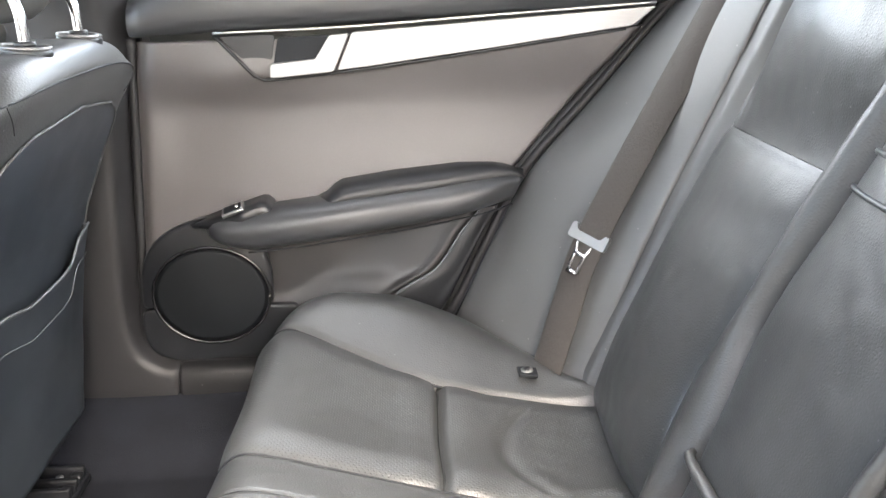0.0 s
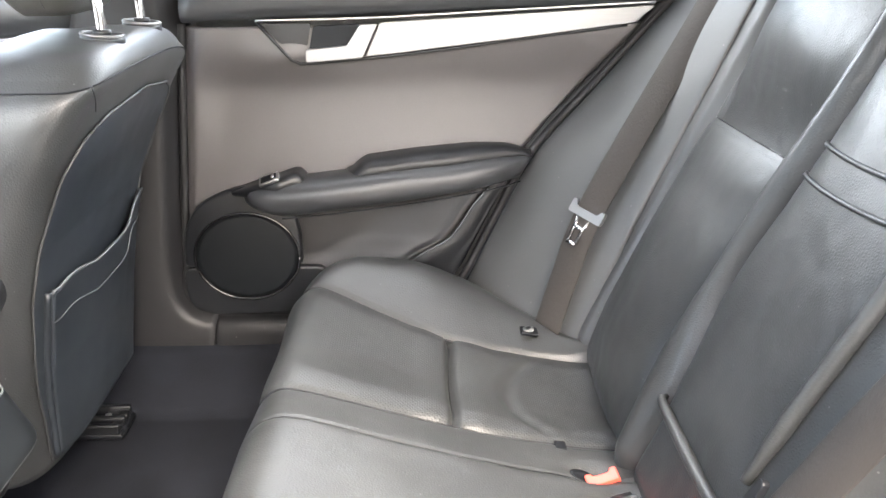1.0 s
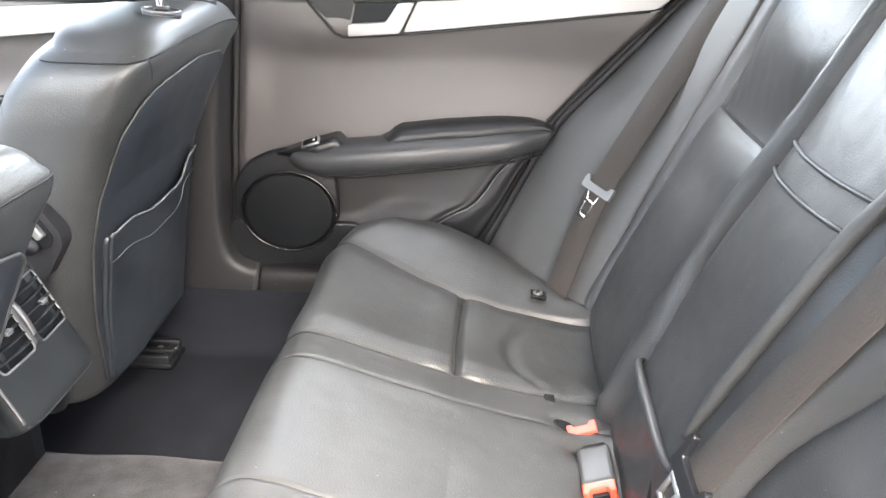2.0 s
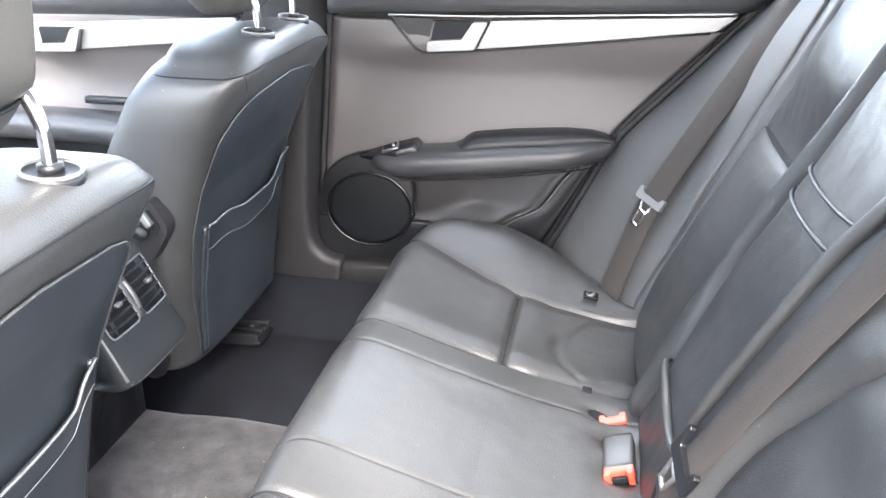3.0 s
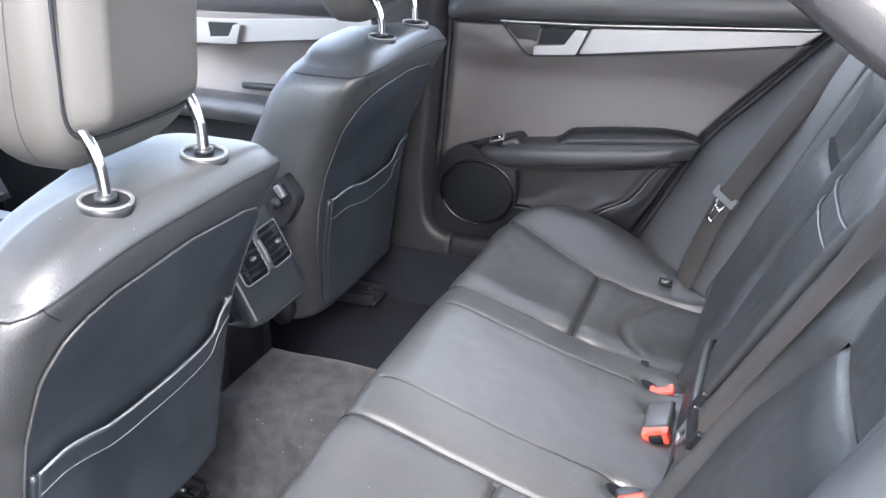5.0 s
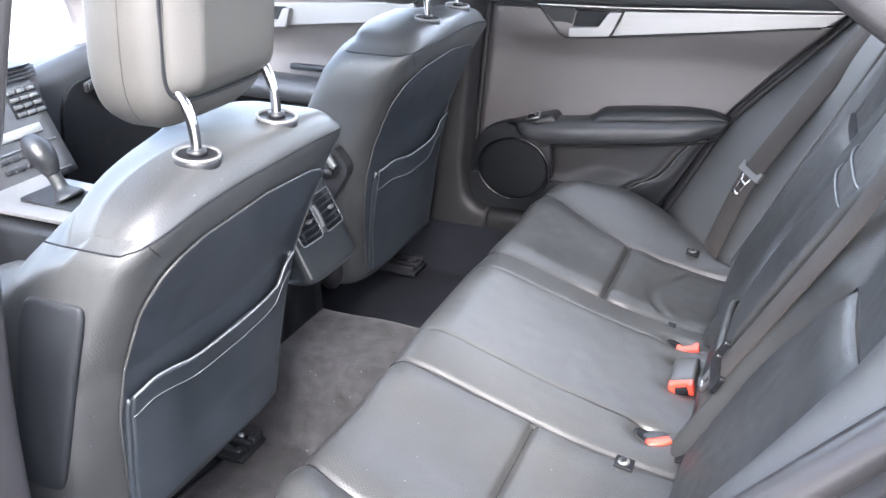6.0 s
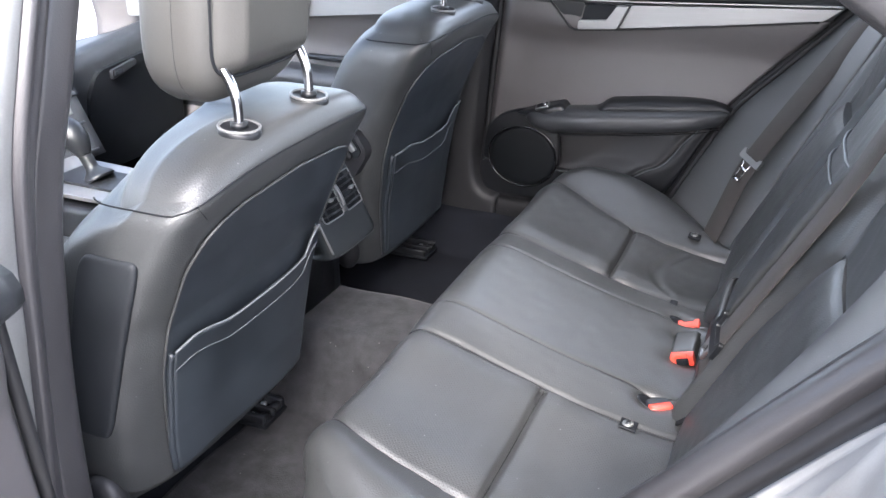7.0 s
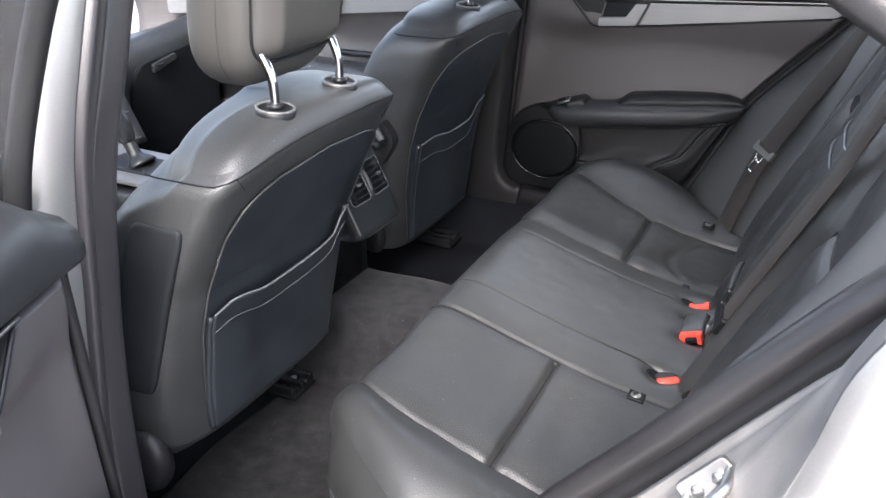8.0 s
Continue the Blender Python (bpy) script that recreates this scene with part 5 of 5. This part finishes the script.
def front_seat(dx, yc, s, label, rails, foot):
    """One front seat; s points to its outboard side."""
    root = thing("front_seat", (dx - 0.45, yc, 0.03), label, "car seat", group="front seats")

    def rear_x(z):
        return line(BACK_REAR, z)

    def front_x(z):
        return line(BACK_FRONT, z)

    def half(z):
        return line(BACK_WIDE, z)

    TOP = 0.660

    def fall(e, z, out):
        """How far the shoulders slope off to the sides, more so outboard."""
        return (0.032 if out else 0.015) * e ** 3 * (max(0.0, z - 0.17) / (TOP - 0.17)) ** 3

    def ring(z, shrink=1.0):
        xr, xf, w = rear_x(z) + dx, front_x(z) + dx, half(z)
        cx, rx = (xr + xf) / 2, (xr - xf) / 2
        rise = 0.017 * (1 - shrink ** 13) + 0.003 * (1 - shrink ** 2)
        pts = []
        for px, py in superellipse(0, 0, rx, w, pw(z), 112):
            e = abs(py) / w * shrink
            bow = -0.006 * e ** 2 * (px > 0)                              # the rear face bows
            lean = -0.020 * (1 - shrink) * shrink
            front = 0.003 * max(0.0, -px / rx) * shrink * (1 - e ** 4) * step(0.60, TOP, z)     # the top rises a little forwards
            if px < 0 and py * s > 0:                                     # the front corner falls away outboard
                front -= 0.030 * (-px / rx) ** 0.8 * shrink * e ** 0.7 * step(0.52, TOP, z)
                px *= 1 - 0.22 * e ** 2 * step(0.50, TOP, z)
            pts.append((cx + px * shrink + bow + lean, yc + py * shrink, z - fall(e, z, py * s > 0) + rise + front))
        return pts
    rings = [ring(z) for z in steps(foot, TOP, 60)]
    rings += [ring(TOP, k) for k in (0.997, 0.99, 0.98, 0.965, 0.945, 0.92, 0.89, 0.85, 0.80, 0.74, 0.66, 0.57, 0.47, 0.36, 0.24, 0.12, 0.03)]
    loft("backrest", rings, LEATHER, root, "black leather backrest with stitched shoulders")

    def on_rear(v, z, h=0.0):
        """A place on the rear face; v runs from -1 (inboard) to 1 (outboard)."""
        w = half(z)
        e = abs(v)
        rx = (rear_x(z) - front_x(z)) / 2
        x = (rear_x(z) + front_x(z)) / 2 + rx * (1 - e ** pw(z)) ** (1 / pw(z)) - 0.006 * e ** 2
        return Vector((x + dx + h, yc + s * v * w, z - fall(e, z, v > 0)))

    def on_side(sd, x, z, h=0.0):
        """A place on the flank; x is counted from the seat's own origin."""
        w = half(z)
        rx, cx = (rear_x(z) - front_x(z)) / 2, (rear_x(z) + front_x(z)) / 2
        q = min(0.999, abs(x - cx) / rx)
        y = w * (1 - q ** pw(z)) ** (1 / pw(z))
        return Vector((x + dx, yc + sd * (y + h), z - fall(y / w, z, sd * s > 0)))

    # recessed back shell
    def edge(z):
        return spline([(0.13, 0.77), (0.18, 0.78), (0.40, 0.83), (0.53, 0.83), (0.56, 0.80), (0.585, 0.72), (0.599, 0.54), (0.605, 0.30), (0.608, 0.0)], z)

    def shell(u, z):
        v = (u * 2 - 1) * edge(z) - 0.085 * u
        return on_rear(v, z, 0.0042 - 0.0024 * (1 - (abs(u * 2 - 1)) ** 8))
    sheet("back_shell", shell, steps(0, 1, 50), steps(foot + 0.012, 0.6075, 80), HARD_BACK, root, "smooth blue-black seat back shell")
    rim = [on_rear(-edge(z), z, 0.004) for z in steps(foot + 0.012, 0.6075, 50)] + [on_rear(edge(z) - 0.085, z, 0.004) for z in steps(0.6075, foot + 0.012, 50)]
    tube("shell_piping", rim, 0.0019, LEATHER, root, "leather piping round the shell", n=6)
    # map pocket with a waved hem

    def hem(v):
        if s > 0:
            return spline([(-0.76, 0.392), (-0.68, 0.390), (-0.61, 0.394), (-0.50, 0.397), (-0.35, 0.392), (-0.18, 0.385), (0.05, 0.386), (0.32, 0.389), (0.385, 0.395), (0.415, 0.408), (0.45, 0.418), (0.62, 0.424), (0.72, 0.427)], v)
        return spline([(-0.82, 0.458), (-0.72, 0.452), (-0.63, 0.443), (-0.595, 0.434), (-0.57, 0.419), (-0.50, 0.412), (-0.30, 0.408), (0.0, 0.407), (0.30, 0.408), (0.45, 0.416), (0.56, 0.419), (0.66, 0.412), (0.82, 0.398)], v)

    def pocket(u, k):
        v = -0.72 + 1.42 * u
        z = foot + 0.015 + (hem(v) - foot - 0.015) * k
        puff = 0.010 + 0.006 * math.sin(math.pi * u) * k + 0.002 * math.sin(7 * u + 2 * k)
        return on_rear(v, z, puff)
    sheet("map_pocket", pocket, steps(0, 1, 60), steps(0, 1, 40), HARD_BACK, root, "blue-black leather map pocket", back=(-0.004, 0, 0))
    tube("pocket_hem", [on_rear(v, hem(v) + 0.0005, 0.010 + 0.006 * math.sin(math.pi * (v / 1.56 + 0.5))) for v in steps(-0.72, 0.70, 80)], 0.0017, PALE_EDGE, root, "pale folded pocket hem", n=6)
    tube("pocket_stitch", [on_rear(v, hem(v) - (0.042 if s > 0 else 0.030), 0.0122 + 0.0055 * math.sin(math.pi * (v / 1.56 + 0.5))) for v in steps(-0.72, 0.70, 70)], 0.0006, PALE_EDGE, root, "pale stitched line", n=4)
    for sd in (-0.725, 0.705):
        tube("pocket_side", [on_rear(sd, z, 0.005) for z in steps(foot + 0.015, hem(sd) - 0.002, 24)], 0.0048, HARD_BACK, root, n=8)
    # shoulder seams: one along the back, one over each flank, meeting at a corner
    tube("seam", [on_rear(v, TOP - 0.012, 0.0006) for v in steps(-0.90, 0.90, 70)], 0.0011, DEEP, root, "dark stitched seam", n=5)
    for sd in (-1, 1):
        flank = [on_rear(sd * v, TOP - 0.012, 0.0006) for v in (0.90, 0.93, 0.955, 0.975)]
        flank += [on_side(sd * s, x, TOP - 0.012, 0.0006) for x in steps(rear_x(TOP) - 0.030, rear_x(TOP) - 0.142, 30)]
        tube("seam", flank, 0.0011, DEEP, root, n=5)
        tube("seam", [on_rear(sd * (0.90 - 0.030 * k), TOP - 0.014 - 0.007 * k, 0.0006) for k in range(6)], 0.0005, DEEP, root, n=5)
    # airbag cover on the outboard side: a rounded pad, slightly proud

    def bag(r, a, h):
        c_, s_ = math.cos(a), math.sin(a)
        q = r * math.copysign(abs(s_) ** 0.22, s_)
        p = r * math.copysign(abs(c_) ** 0.22, c_)
        z = 0.440 + 0.142 * q
        x0 = line([(0.24, -0.505), (0.32, -0.50), (0.60, -0.425)], z)
        x1 = line([(0.24, -0.452), (0.31, -0.436), (0.45, -0.393), (0.60, -0.340)], z)
        return on_side(s, (x0 + x1) / 2 + p * (x1 - x0) / 2, z, h)
    angles = steps(0, 2 * math.pi, 97)[:-1]
    loft("airbag_cover", [[bag(r, a, h) for a in angles] for r, h in ((1.0, -0.002), (0.992, 0.0018), (0.975, 0.0034), (0.94, 0.0042), (0.8, 0.0044), (0.6, 0.0044), (0.3, 0.0044), (0.03, 0.0044))], PLASTIC_SOFT, root, "black side airbag cover")
    # recliner cover at the hip
    sd, big = (s, 1.0) if s < 0 else (-s, 0.8)
    rings = []
    for r, y in ((0.034, 0.0), (0.036, 0.012), (0.033, 0.024), (0.022, 0.031), (0.004, 0.033)):
        rings.append([(dx - 0.478 + r * big * math.cos(a), yc + sd * (0.205 + y * big), 0.172 + 1.5 * r * big * math.sin(a)) for a in steps(0, 2 * math.pi, 28)[:-1]])
    loft("recliner_cover", rings, PILLAR_TRIM, root, "grey plastic recliner cover")
    # cushion of the front seat, mostly hidden
    rings = []
    for k in range(21):
        u = k / 20
        x = dx - 0.46 - 0.50 * u
        rings.append([(x, yc + py, pz) for py, pz in superellipse(0, 0.215 + 0.05 * u, 0.212 + 0.03 * step(0.1, 0.3, u), 0.075 * (0.75 + 0.25 * math.sin(math.pi * (0.15 + 0.8 * u))), 3.6, 32)])
    loft("seat_cushion", rings, LEATHER, root, "black leather seat cushion")
    # floor rails: an open channel with a notched end cap
    for yr, xe in rails:
        rail = block("rail", (0.20, 0.074, 0.010), (xe - 0.10, yr, 0.015), DEEP, root, "black seat rail end", bevel=0.003)
        for q in (-0.031, 0.0, 0.031):
            block("rail_lip", (0.19, 0.010, 0.020 if q else 0.014), (xe - 0.100, yr + q, 0.026), PLASTIC, rail, "black rail lip", bevel=0.003)
        for q in (-0.019, 0.019):
            block("rail_cap", (0.018, 0.017, 0.012), (xe - 0.014, yr + q, 0.024), PLASTIC, rail, "black plastic rail cap", bevel=0.004)
            tube("rail_bolt", [(xe - 0.04, yr + q, 0.019), (xe - 0.04, yr + q, 0.026)], 0.006, DULL_METAL, rail, "dull steel rail bolt", n=6)
    loft("seat_base", [[(dx - 0.60 - 0.30 * u, yc + py, pz) for py, pz in superellipse(0, 0.10, 0.20, 0.055, 5, 24)] for u in (0, 0.05, 0.5, 1)], DEEP, root, "dark seat underframe")
    # head restraint
    rings = []
    for k in range(31):
        z = 0.702 + 0.248 * k / 30
        t = k / 30
        w = 0.117 * (1 - (2 * t - 1) ** 6 * 0.34) * (0.93 + 0.07 * math.sin(math.pi * t)) - 0.010 * t
        d = 0.053 * (1 - (2 * t - 1) ** 6 * 0.6)
        cx = dx - 0.374 + 0.020 * t
        ring_ = []
        for px, py in superellipse(0, 0, d, w, 3.0, 48):
            bow = -0.020 * (abs(py) / w) ** 2
            ring_.append((cx + px + (bow if px < 0 else bow * -0.2), yc + py, z))
        rings.append(ring_)
    head = loft("head_restraint", rings, HEAD_LEATHER, root, "grey-black leather head restraint")
    for sd in (-1, 1):
        line_ = []
        for t in steps(0.04, 0.96, 30):
            w = 0.117 * (1 - (2 * t - 1) ** 6 * 0.34) * (0.93 + 0.07 * math.sin(math.pi * t)) - 0.010 * t
            line_.append((dx - 0.372 + 0.020 * t, yc + sd * (w * 0.998 + 0.0006), 0.702 + 0.248 * t))
        tube("restraint_seam", line_, 0.0005, LEATHER, head, "stitched seam", n=5)
    rings = []
    for k in range(27):
        t = k / 26
        z = 0.736 + 0.19 * t
        w = 0.093 * (1 - (2 * t - 1) ** 10 * 0.12)
        d = 0.028 * (1 - (2 * t - 1) ** 8 * 0.5)
        cx = dx - 0.330 + 0.020 * t
        top = 0.016 * step(0.80, 1.0, t) + 0.010 * step(0.10, 0.0, t)
        rings.append([(cx + px - (0.020 * max(0.0, (abs(py) - 0.066) / 0.027) + top if px > 0 else 0.0), yc + py, z) for px, py in superellipse(0, 0, d, w, 9.0, 112)])
    loft("restraint_shell", rings, HEAD_LEATHER, head, "smooth grey rear shell of the head restraint")
    gap = []
    for k in range(73):
        a = 2 * math.pi * k / 72
        py, q = superellipse_at(0.095, 0.094, 7.0, a)
        t = (0.828 + q - 0.702) / 0.248
        gap.append((dx - 0.374 + 0.020 * t + 0.0505 * (1 - abs(py / 0.117) ** 3.0) ** (1 / 3.0) + 0.001, yc + py, 0.829 + q))
    tube("shell_gap", gap, 0.0022, DEEP, head, "dark gap round the shell", n=6)
    for sd in (-1, 1):
        y = yc + sd * 0.0785
        px = dx - 0.311
        pts = curve([(px, y, 0.67), (px, y, 0.70), (px - 0.002, y, 0.718), (px - 0.011, y, 0.740), (px - 0.030, y, 0.766)], 24)
        post = tube("post", pts, 0.0062, CHROME, root, "polished chrome head restraint post", n=14)
        rings = []
        for r, z in ((0.0252, 0.664), (0.0256, 0.678), (0.0242, 0.6825), (0.0222, 0.6822), (0.0195, 0.6812), (0.012, 0.6812), (0.007, 0.6812)):
            rings.append([(px + r * math.cos(a), y + r * math.sin(a), z - 0.001 - 0.10 * r * math.cos(a)) for a in steps(0, 2 * math.pi, 40)[:-1]])
        bez = loft("post_bezel", rings, PLASTIC, root, "black plastic post collar")
        tube("collar_rim", [(px + 0.0238 * math.cos(a), y + 0.0238 * math.sin(a), 0.6812 - 0.0024 * math.cos(a)) for a in steps(0, 2 * math.pi, 41)], 0.0020, COLLAR, bez, "satin grey collar rim", n=8)
        tube("collar_pin", [(px, y, 0.680), (px, y, 0.6865)], 0.0105, PLASTIC, bez, n=16)
    return root


front_seat(0.0, -0.4105, -1, "black leather front seat with map pocket and chrome posts", [(-0.186, -0.510), (-0.615, -0.510)], 0.192)
front_seat(-0.100, 0.436, 1, "black leather front seat set further forward", [(0.588, -0.535)], 0.138)


# ---- centre console with rear vents ----
def build_console():
    root = thing("centre_console", (-0.9, 0, 0.0), "black centre console with rear air vents", "centre console")
    # body
    prof = lambda w, top, r: rounded([(0, -w, 0.13), (0, w, 0.13), (0, w * 0.94, top), (0, -w * 0.94, top)], r, 5)
    rings = []
    for x, w, top in ((-0.515, 0.078, 0.425), (-0.53, 0.084, 0.43), (-0.70, 0.092, 0.42), (-0.82, 0.095, 0.40), (-0.86, 0.10, 0.33), (-1.0, 0.105, 0.315), (-1.25, 0.115, 0.325)):
        rings.append([(x, p.y, p.z) for p in prof(w, top, 0.02)])
    loft("console_body", rings, PLASTIC, root, "black plastic console body")
    # rear vent head: a convex plate that juts from the console
    face = [(-0.520, 0.452), (-0.500, 0.447), (-0.490, 0.438), (-0.472, 0.405), (-0.452, 0.366), (-0.438, 0.338), (-0.427, 0.316), (-0.429, 0.306), (-0.445, 0.300)]
    pts = curve([(x, 0, z) for x, z in face], 60)

    def head(u, k):
        p = pts[int(k)]
        y = (u * 2 - 1) * 0.080
        return (p.x - 0.010 * abs(u * 2 - 1) ** 6, y, p.z)
    vent = sheet("vent_head", head, steps(0, 1, 40), list(range(60)), VENT_PLASTIC, root, "satin grey-black vent panel", back=(-0.04, 0, 0))

    def at(y, z, h=0.0):
        x = line([(c, a) for a, c in reversed(face)], z)
        return Vector((x - 0.010 * abs(y / 0.080) ** 6 + 0.9 * h, y, z + 0.45 * h))
    for sd in (-1, 1):
        cy = sd * 0.038
        rim = rounded([(cy + 0.031, 0.426, 0), (cy + 0.031, 0.366, 0), (cy - 0.031, 0.366, 0), (cy - 0.031, 0.426, 0)], 0.007, 4)
        loop = [at(q[0], q[1], 0.0016) for q in rim]
        tube("vent_frame", loop + [loop[0]], 0.0013, TONGUE, vent, "thin pale vent frame", n=6)
        sheet("vent_throat", lambda u, v: at(cy + (u - 0.5) * 0.060, 0.367 + 0.058 * v, 0.0010), [0, 0.5, 1], steps(0, 1, 8), MATT_BLACK, vent, "dark vent throat", back=(-0.004, 0, 0))
        for k in range(5):
            z = 0.376 + 0.0103 * k
            slat = band("vent_slat", [at(cy - 0.029, z, 0.003), at(cy, z, 0.003), at(cy + 0.029, z, 0.003)], (1, 0, -0.2), 0.0042, 0.0009, PLASTIC, vent, "black vent slat")
        block("vent_tab", (0.007, 0.012, 0.005), at(cy + 0.004, 0.397, 0.006), COLLAR, vent, "pale ribbed vent tab", bevel=0.0015)
    bar = [at(0.0, z, 0.002) for z in steps(0.368, 0.426, 12)]
    band("vent_bar", bar, (0, 1, 0), 0.013, 0.004, BELT_VINYL, vent, "satin bar between the vents")
    wheel = [at(0.0, z, 0.0045 + 0.002 * math.sin(math.pi * (z - 0.378) / 0.036)) for z in steps(0.378, 0.414, 12)]
    band("vent_wheel", wheel, (0, 1, 0), 0.007, 0.003, COLLAR, vent, "silver thumb wheel")
    # pale edges of the vent head
    tube("edge_strip", [at(-0.079, z, 0.001) for z in steps(0.316, 0.385, 12)], 0.0018, COLLAR, vent, "pale edge strip", n=6)
    tube("edge_strip", [at(y, 0.3105, 0.001) for y in steps(-0.076, 0.076, 12)], 0.0012, COLLAR, vent, "pale edge strip", n=6)
    block("lower_box", (0.05, 0.13, 0.12), (-0.54, 0.0, 0.205), DEEP, root, "dark lower console end", bevel=0.01)
    # shifter deck and lever
    outline("deck", rounded([(-0.87, -0.085, 0.330), (-0.87, 0.085, 0.330), (-1.22, 0.095, 0.335), (-1.22, -0.095, 0.335)], 0.02, 4), (0, 0, 0.008), ALU, root, "brushed metal shifter deck")
    outline("gate", rounded([(-0.96, -0.045, 0.338), (-0.96, 0.045, 0.338), (-1.12, 0.045, 0.342), (-1.12, -0.045, 0.342)], 0.01, 4), (0, 0, 0.006), PLASTIC, root, "black shifter gate")
    lever = tube("shifter", curve([(-1.035, 0, 0.342), (-1.045, 0, 0.358), (-1.060, 0, 0.385), (-1.08, 0, 0.415)], 16), [0.036 - 0.022 * step(0, 0.35, k / 15) for k in range(16)], PLASTIC, root, "leather shifter boot and stem", n=16)
    tube("shifter_collar", curve([(-1.052, 0, 0.372), (-1.058, 0, 0.382), (-1.064, 0, 0.392)], 8), 0.0125, CHROME, lever, "chrome shifter collar", n=14)
    tube("shifter_knob", curve([(-1.062, 0, 0.390), (-1.074, 0, 0.412), (-1.088, 0, 0.434), (-1.102, 0, 0.446), (-1.118, 0, 0.450)], 16), [0.013 + 0.014 * math.sin(math.pi * (0.02 + 0.90 * k / 15)) for k in range(16)], PLASTIC, lever, "black leather shifter knob", n=16)
    return root


build_console()


def build_belt_stalk():
    root = thing("belt_buckle", (-0.54, 0.185, 0.36), "grey front belt buckle in its housing beside the seat", "belt buckle")
    shape = [(-0.575, 0.36), (-0.585, 0.395), (-0.545, 0.452), (-0.526, 0.460), (-0.503, 0.425), (-0.503, 0.408), (-0.532, 0.360)]
    housing = outline("housing", rounded([(x, 0.178, z) for x, z in shape], 0.008, 4), (0, 0.030, 0), PILLAR_TRIM, root, "grey plastic buckle housing", bevel=0.003)
    outline("recess", rounded([(-0.548, 0.176, 0.405), (-0.541, 0.176, 0.440), (-0.528, 0.176, 0.446), (-0.512, 0.176, 0.420), (-0.520, 0.176, 0.405)], 0.005, 3), (0, 0.004, 0), DEEP, housing, "dark recess")
    tube("button", [(-0.541, 0.180, 0.409), (-0.541, 0.166, 0.409)], 0.010, PILLAR_TRIM, housing, "round grey button", n=20)
    block("release_key", (0.026, 0.012, 0.012), (-0.532, 0.172, 0.432), TONGUE, housing, "pale key", bevel=0.003, turn=Euler((0, radians(55), 0)).to_matrix().to_4x4())
    band("stalk", [(-0.555, 0.190, 0.37), (-0.57, 0.192, 0.33), (-0.60, 0.195, 0.27)], (1, 0, 0), 0.03, 0.006, PLASTIC, root, "black buckle stalk")


build_belt_stalk()


# ---- dashboard ----
def build_dashboard():
    root = thing("dashboard", (-1.45, 0, 0.2), "black dashboard with centre stack and glovebox", "dashboard")
    prof = [(-1.75, 0.39), (-1.60, 0.43), (-1.46, 0.482), (-1.395, 0.506), (-1.352, 0.500), (-1.342, 0.47), (-1.345, 0.36), (-1.37, 0.26), (-1.45, 0.20), (-1.75, 0.18)]
    rings = []
    for y in steps(-0.735, 0.735, 30):
        rings.append([(x - 0.05 * abs(y) ** 2, y, z + 0.10 * max(0.0, y - 0.30)) for x, z in prof])
    loft("dash_body", rings, PLASTIC_SOFT, root, "soft black dashboard moulding")
    # centre stack, leaning back: vents, key pads, pale display strip and lower keys
    def on_stack(y, z, h=0.0):
        return Vector((-1.25 - 0.5 * (z - 0.45) + 0.9 * h, y, z + 0.45 * h))
    tilt = Euler((0, radians(-26), 0)).to_matrix().to_4x4()
    stack = sheet("control_panel", lambda u, z: on_stack((u * 2 - 1) * (0.185 + 0.03 * step(0.45, 0.55, z)), z), steps(0, 1, 12), steps(0.325, 0.545, 14), BELT_VINYL, root, "grey-black centre control panel", back=(-0.07, 0, 0))
    for sd in (-1, 1):
        block("key_field", (0.004, 0.088, 0.062), on_stack(sd * 0.148, 0.480), DEEP, stack, "black key field", bevel=0.0015, turn=tilt)
        for r in range(4):
            for c in range(3):
                block("key", (0.007, 0.021, 0.009), on_stack(sd * (0.120 + 0.026 * c), 0.502 - 0.0148 * r, 0.003), SCREEN_GREY, stack, bevel=0.002, turn=tilt)
        for r in range(2):
            for c in range(4):
                block("key", (0.006, 0.019, 0.010), on_stack(sd * (0.022 + 0.028 * c), 0.386 - 0.020 * r, 0.002), PLASTIC, stack, bevel=0.002, turn=tilt)
        for k in range(4):
            band("dash_slat", [on_stack(sd * 0.035, 0.522 + 0.008 * k, 0.003), on_stack(sd * 0.20, 0.522 + 0.008 * k, 0.003)], (1, 0, 0.3), 0.012, 0.002, DEEP, stack, "black dash vent slat")
    block("display_strip", (0.006, 0.30, 0.020), on_stack(0, 0.427, 0.001), TONGUE, stack, "pale control strip", bevel=0.002, turn=tilt)
    block("hazard_key", (0.007, 0.026, 0.009), on_stack(0.0, 0.408, 0.002), HAZARD, stack, "orange hazard key", bevel=0.002, turn=tilt)
    for z in (0.398, 0.338):
        tube("stack_trim", [on_stack(-0.17, z, 0.002), on_stack(0.17, z, 0.002)], 0.002, ALU, stack, "thin silver trim line", n=6)
    # glovebox lid and latch
    outline("glovebox_lid", rounded([(-1.352, 0.345, 0.462), (-1.368, 0.68, 0.490), (-1.380, 0.68, 0.20), (-1.372, 0.30, 0.20), (-1.356, 0.31, 0.40)], 0.03, 5), (0.018, 0, 0), MATT_BLACK, root, "black glovebox lid")
    latch = outline("glovebox_latch", rounded([(-1.336, 0.388, 0.458), (-1.338, 0.48, 0.472), (-1.338, 0.48, 0.456), (-1.336, 0.388, 0.434)], 0.006, 3), (0.010, 0, 0), PLASTIC, root, "black glovebox latch")
    block("latch_lock", (0.006, 0.03, 0.014), (-1.325, 0.408, 0.450), DEEP, latch, bevel=0.002)


build_dashboard()
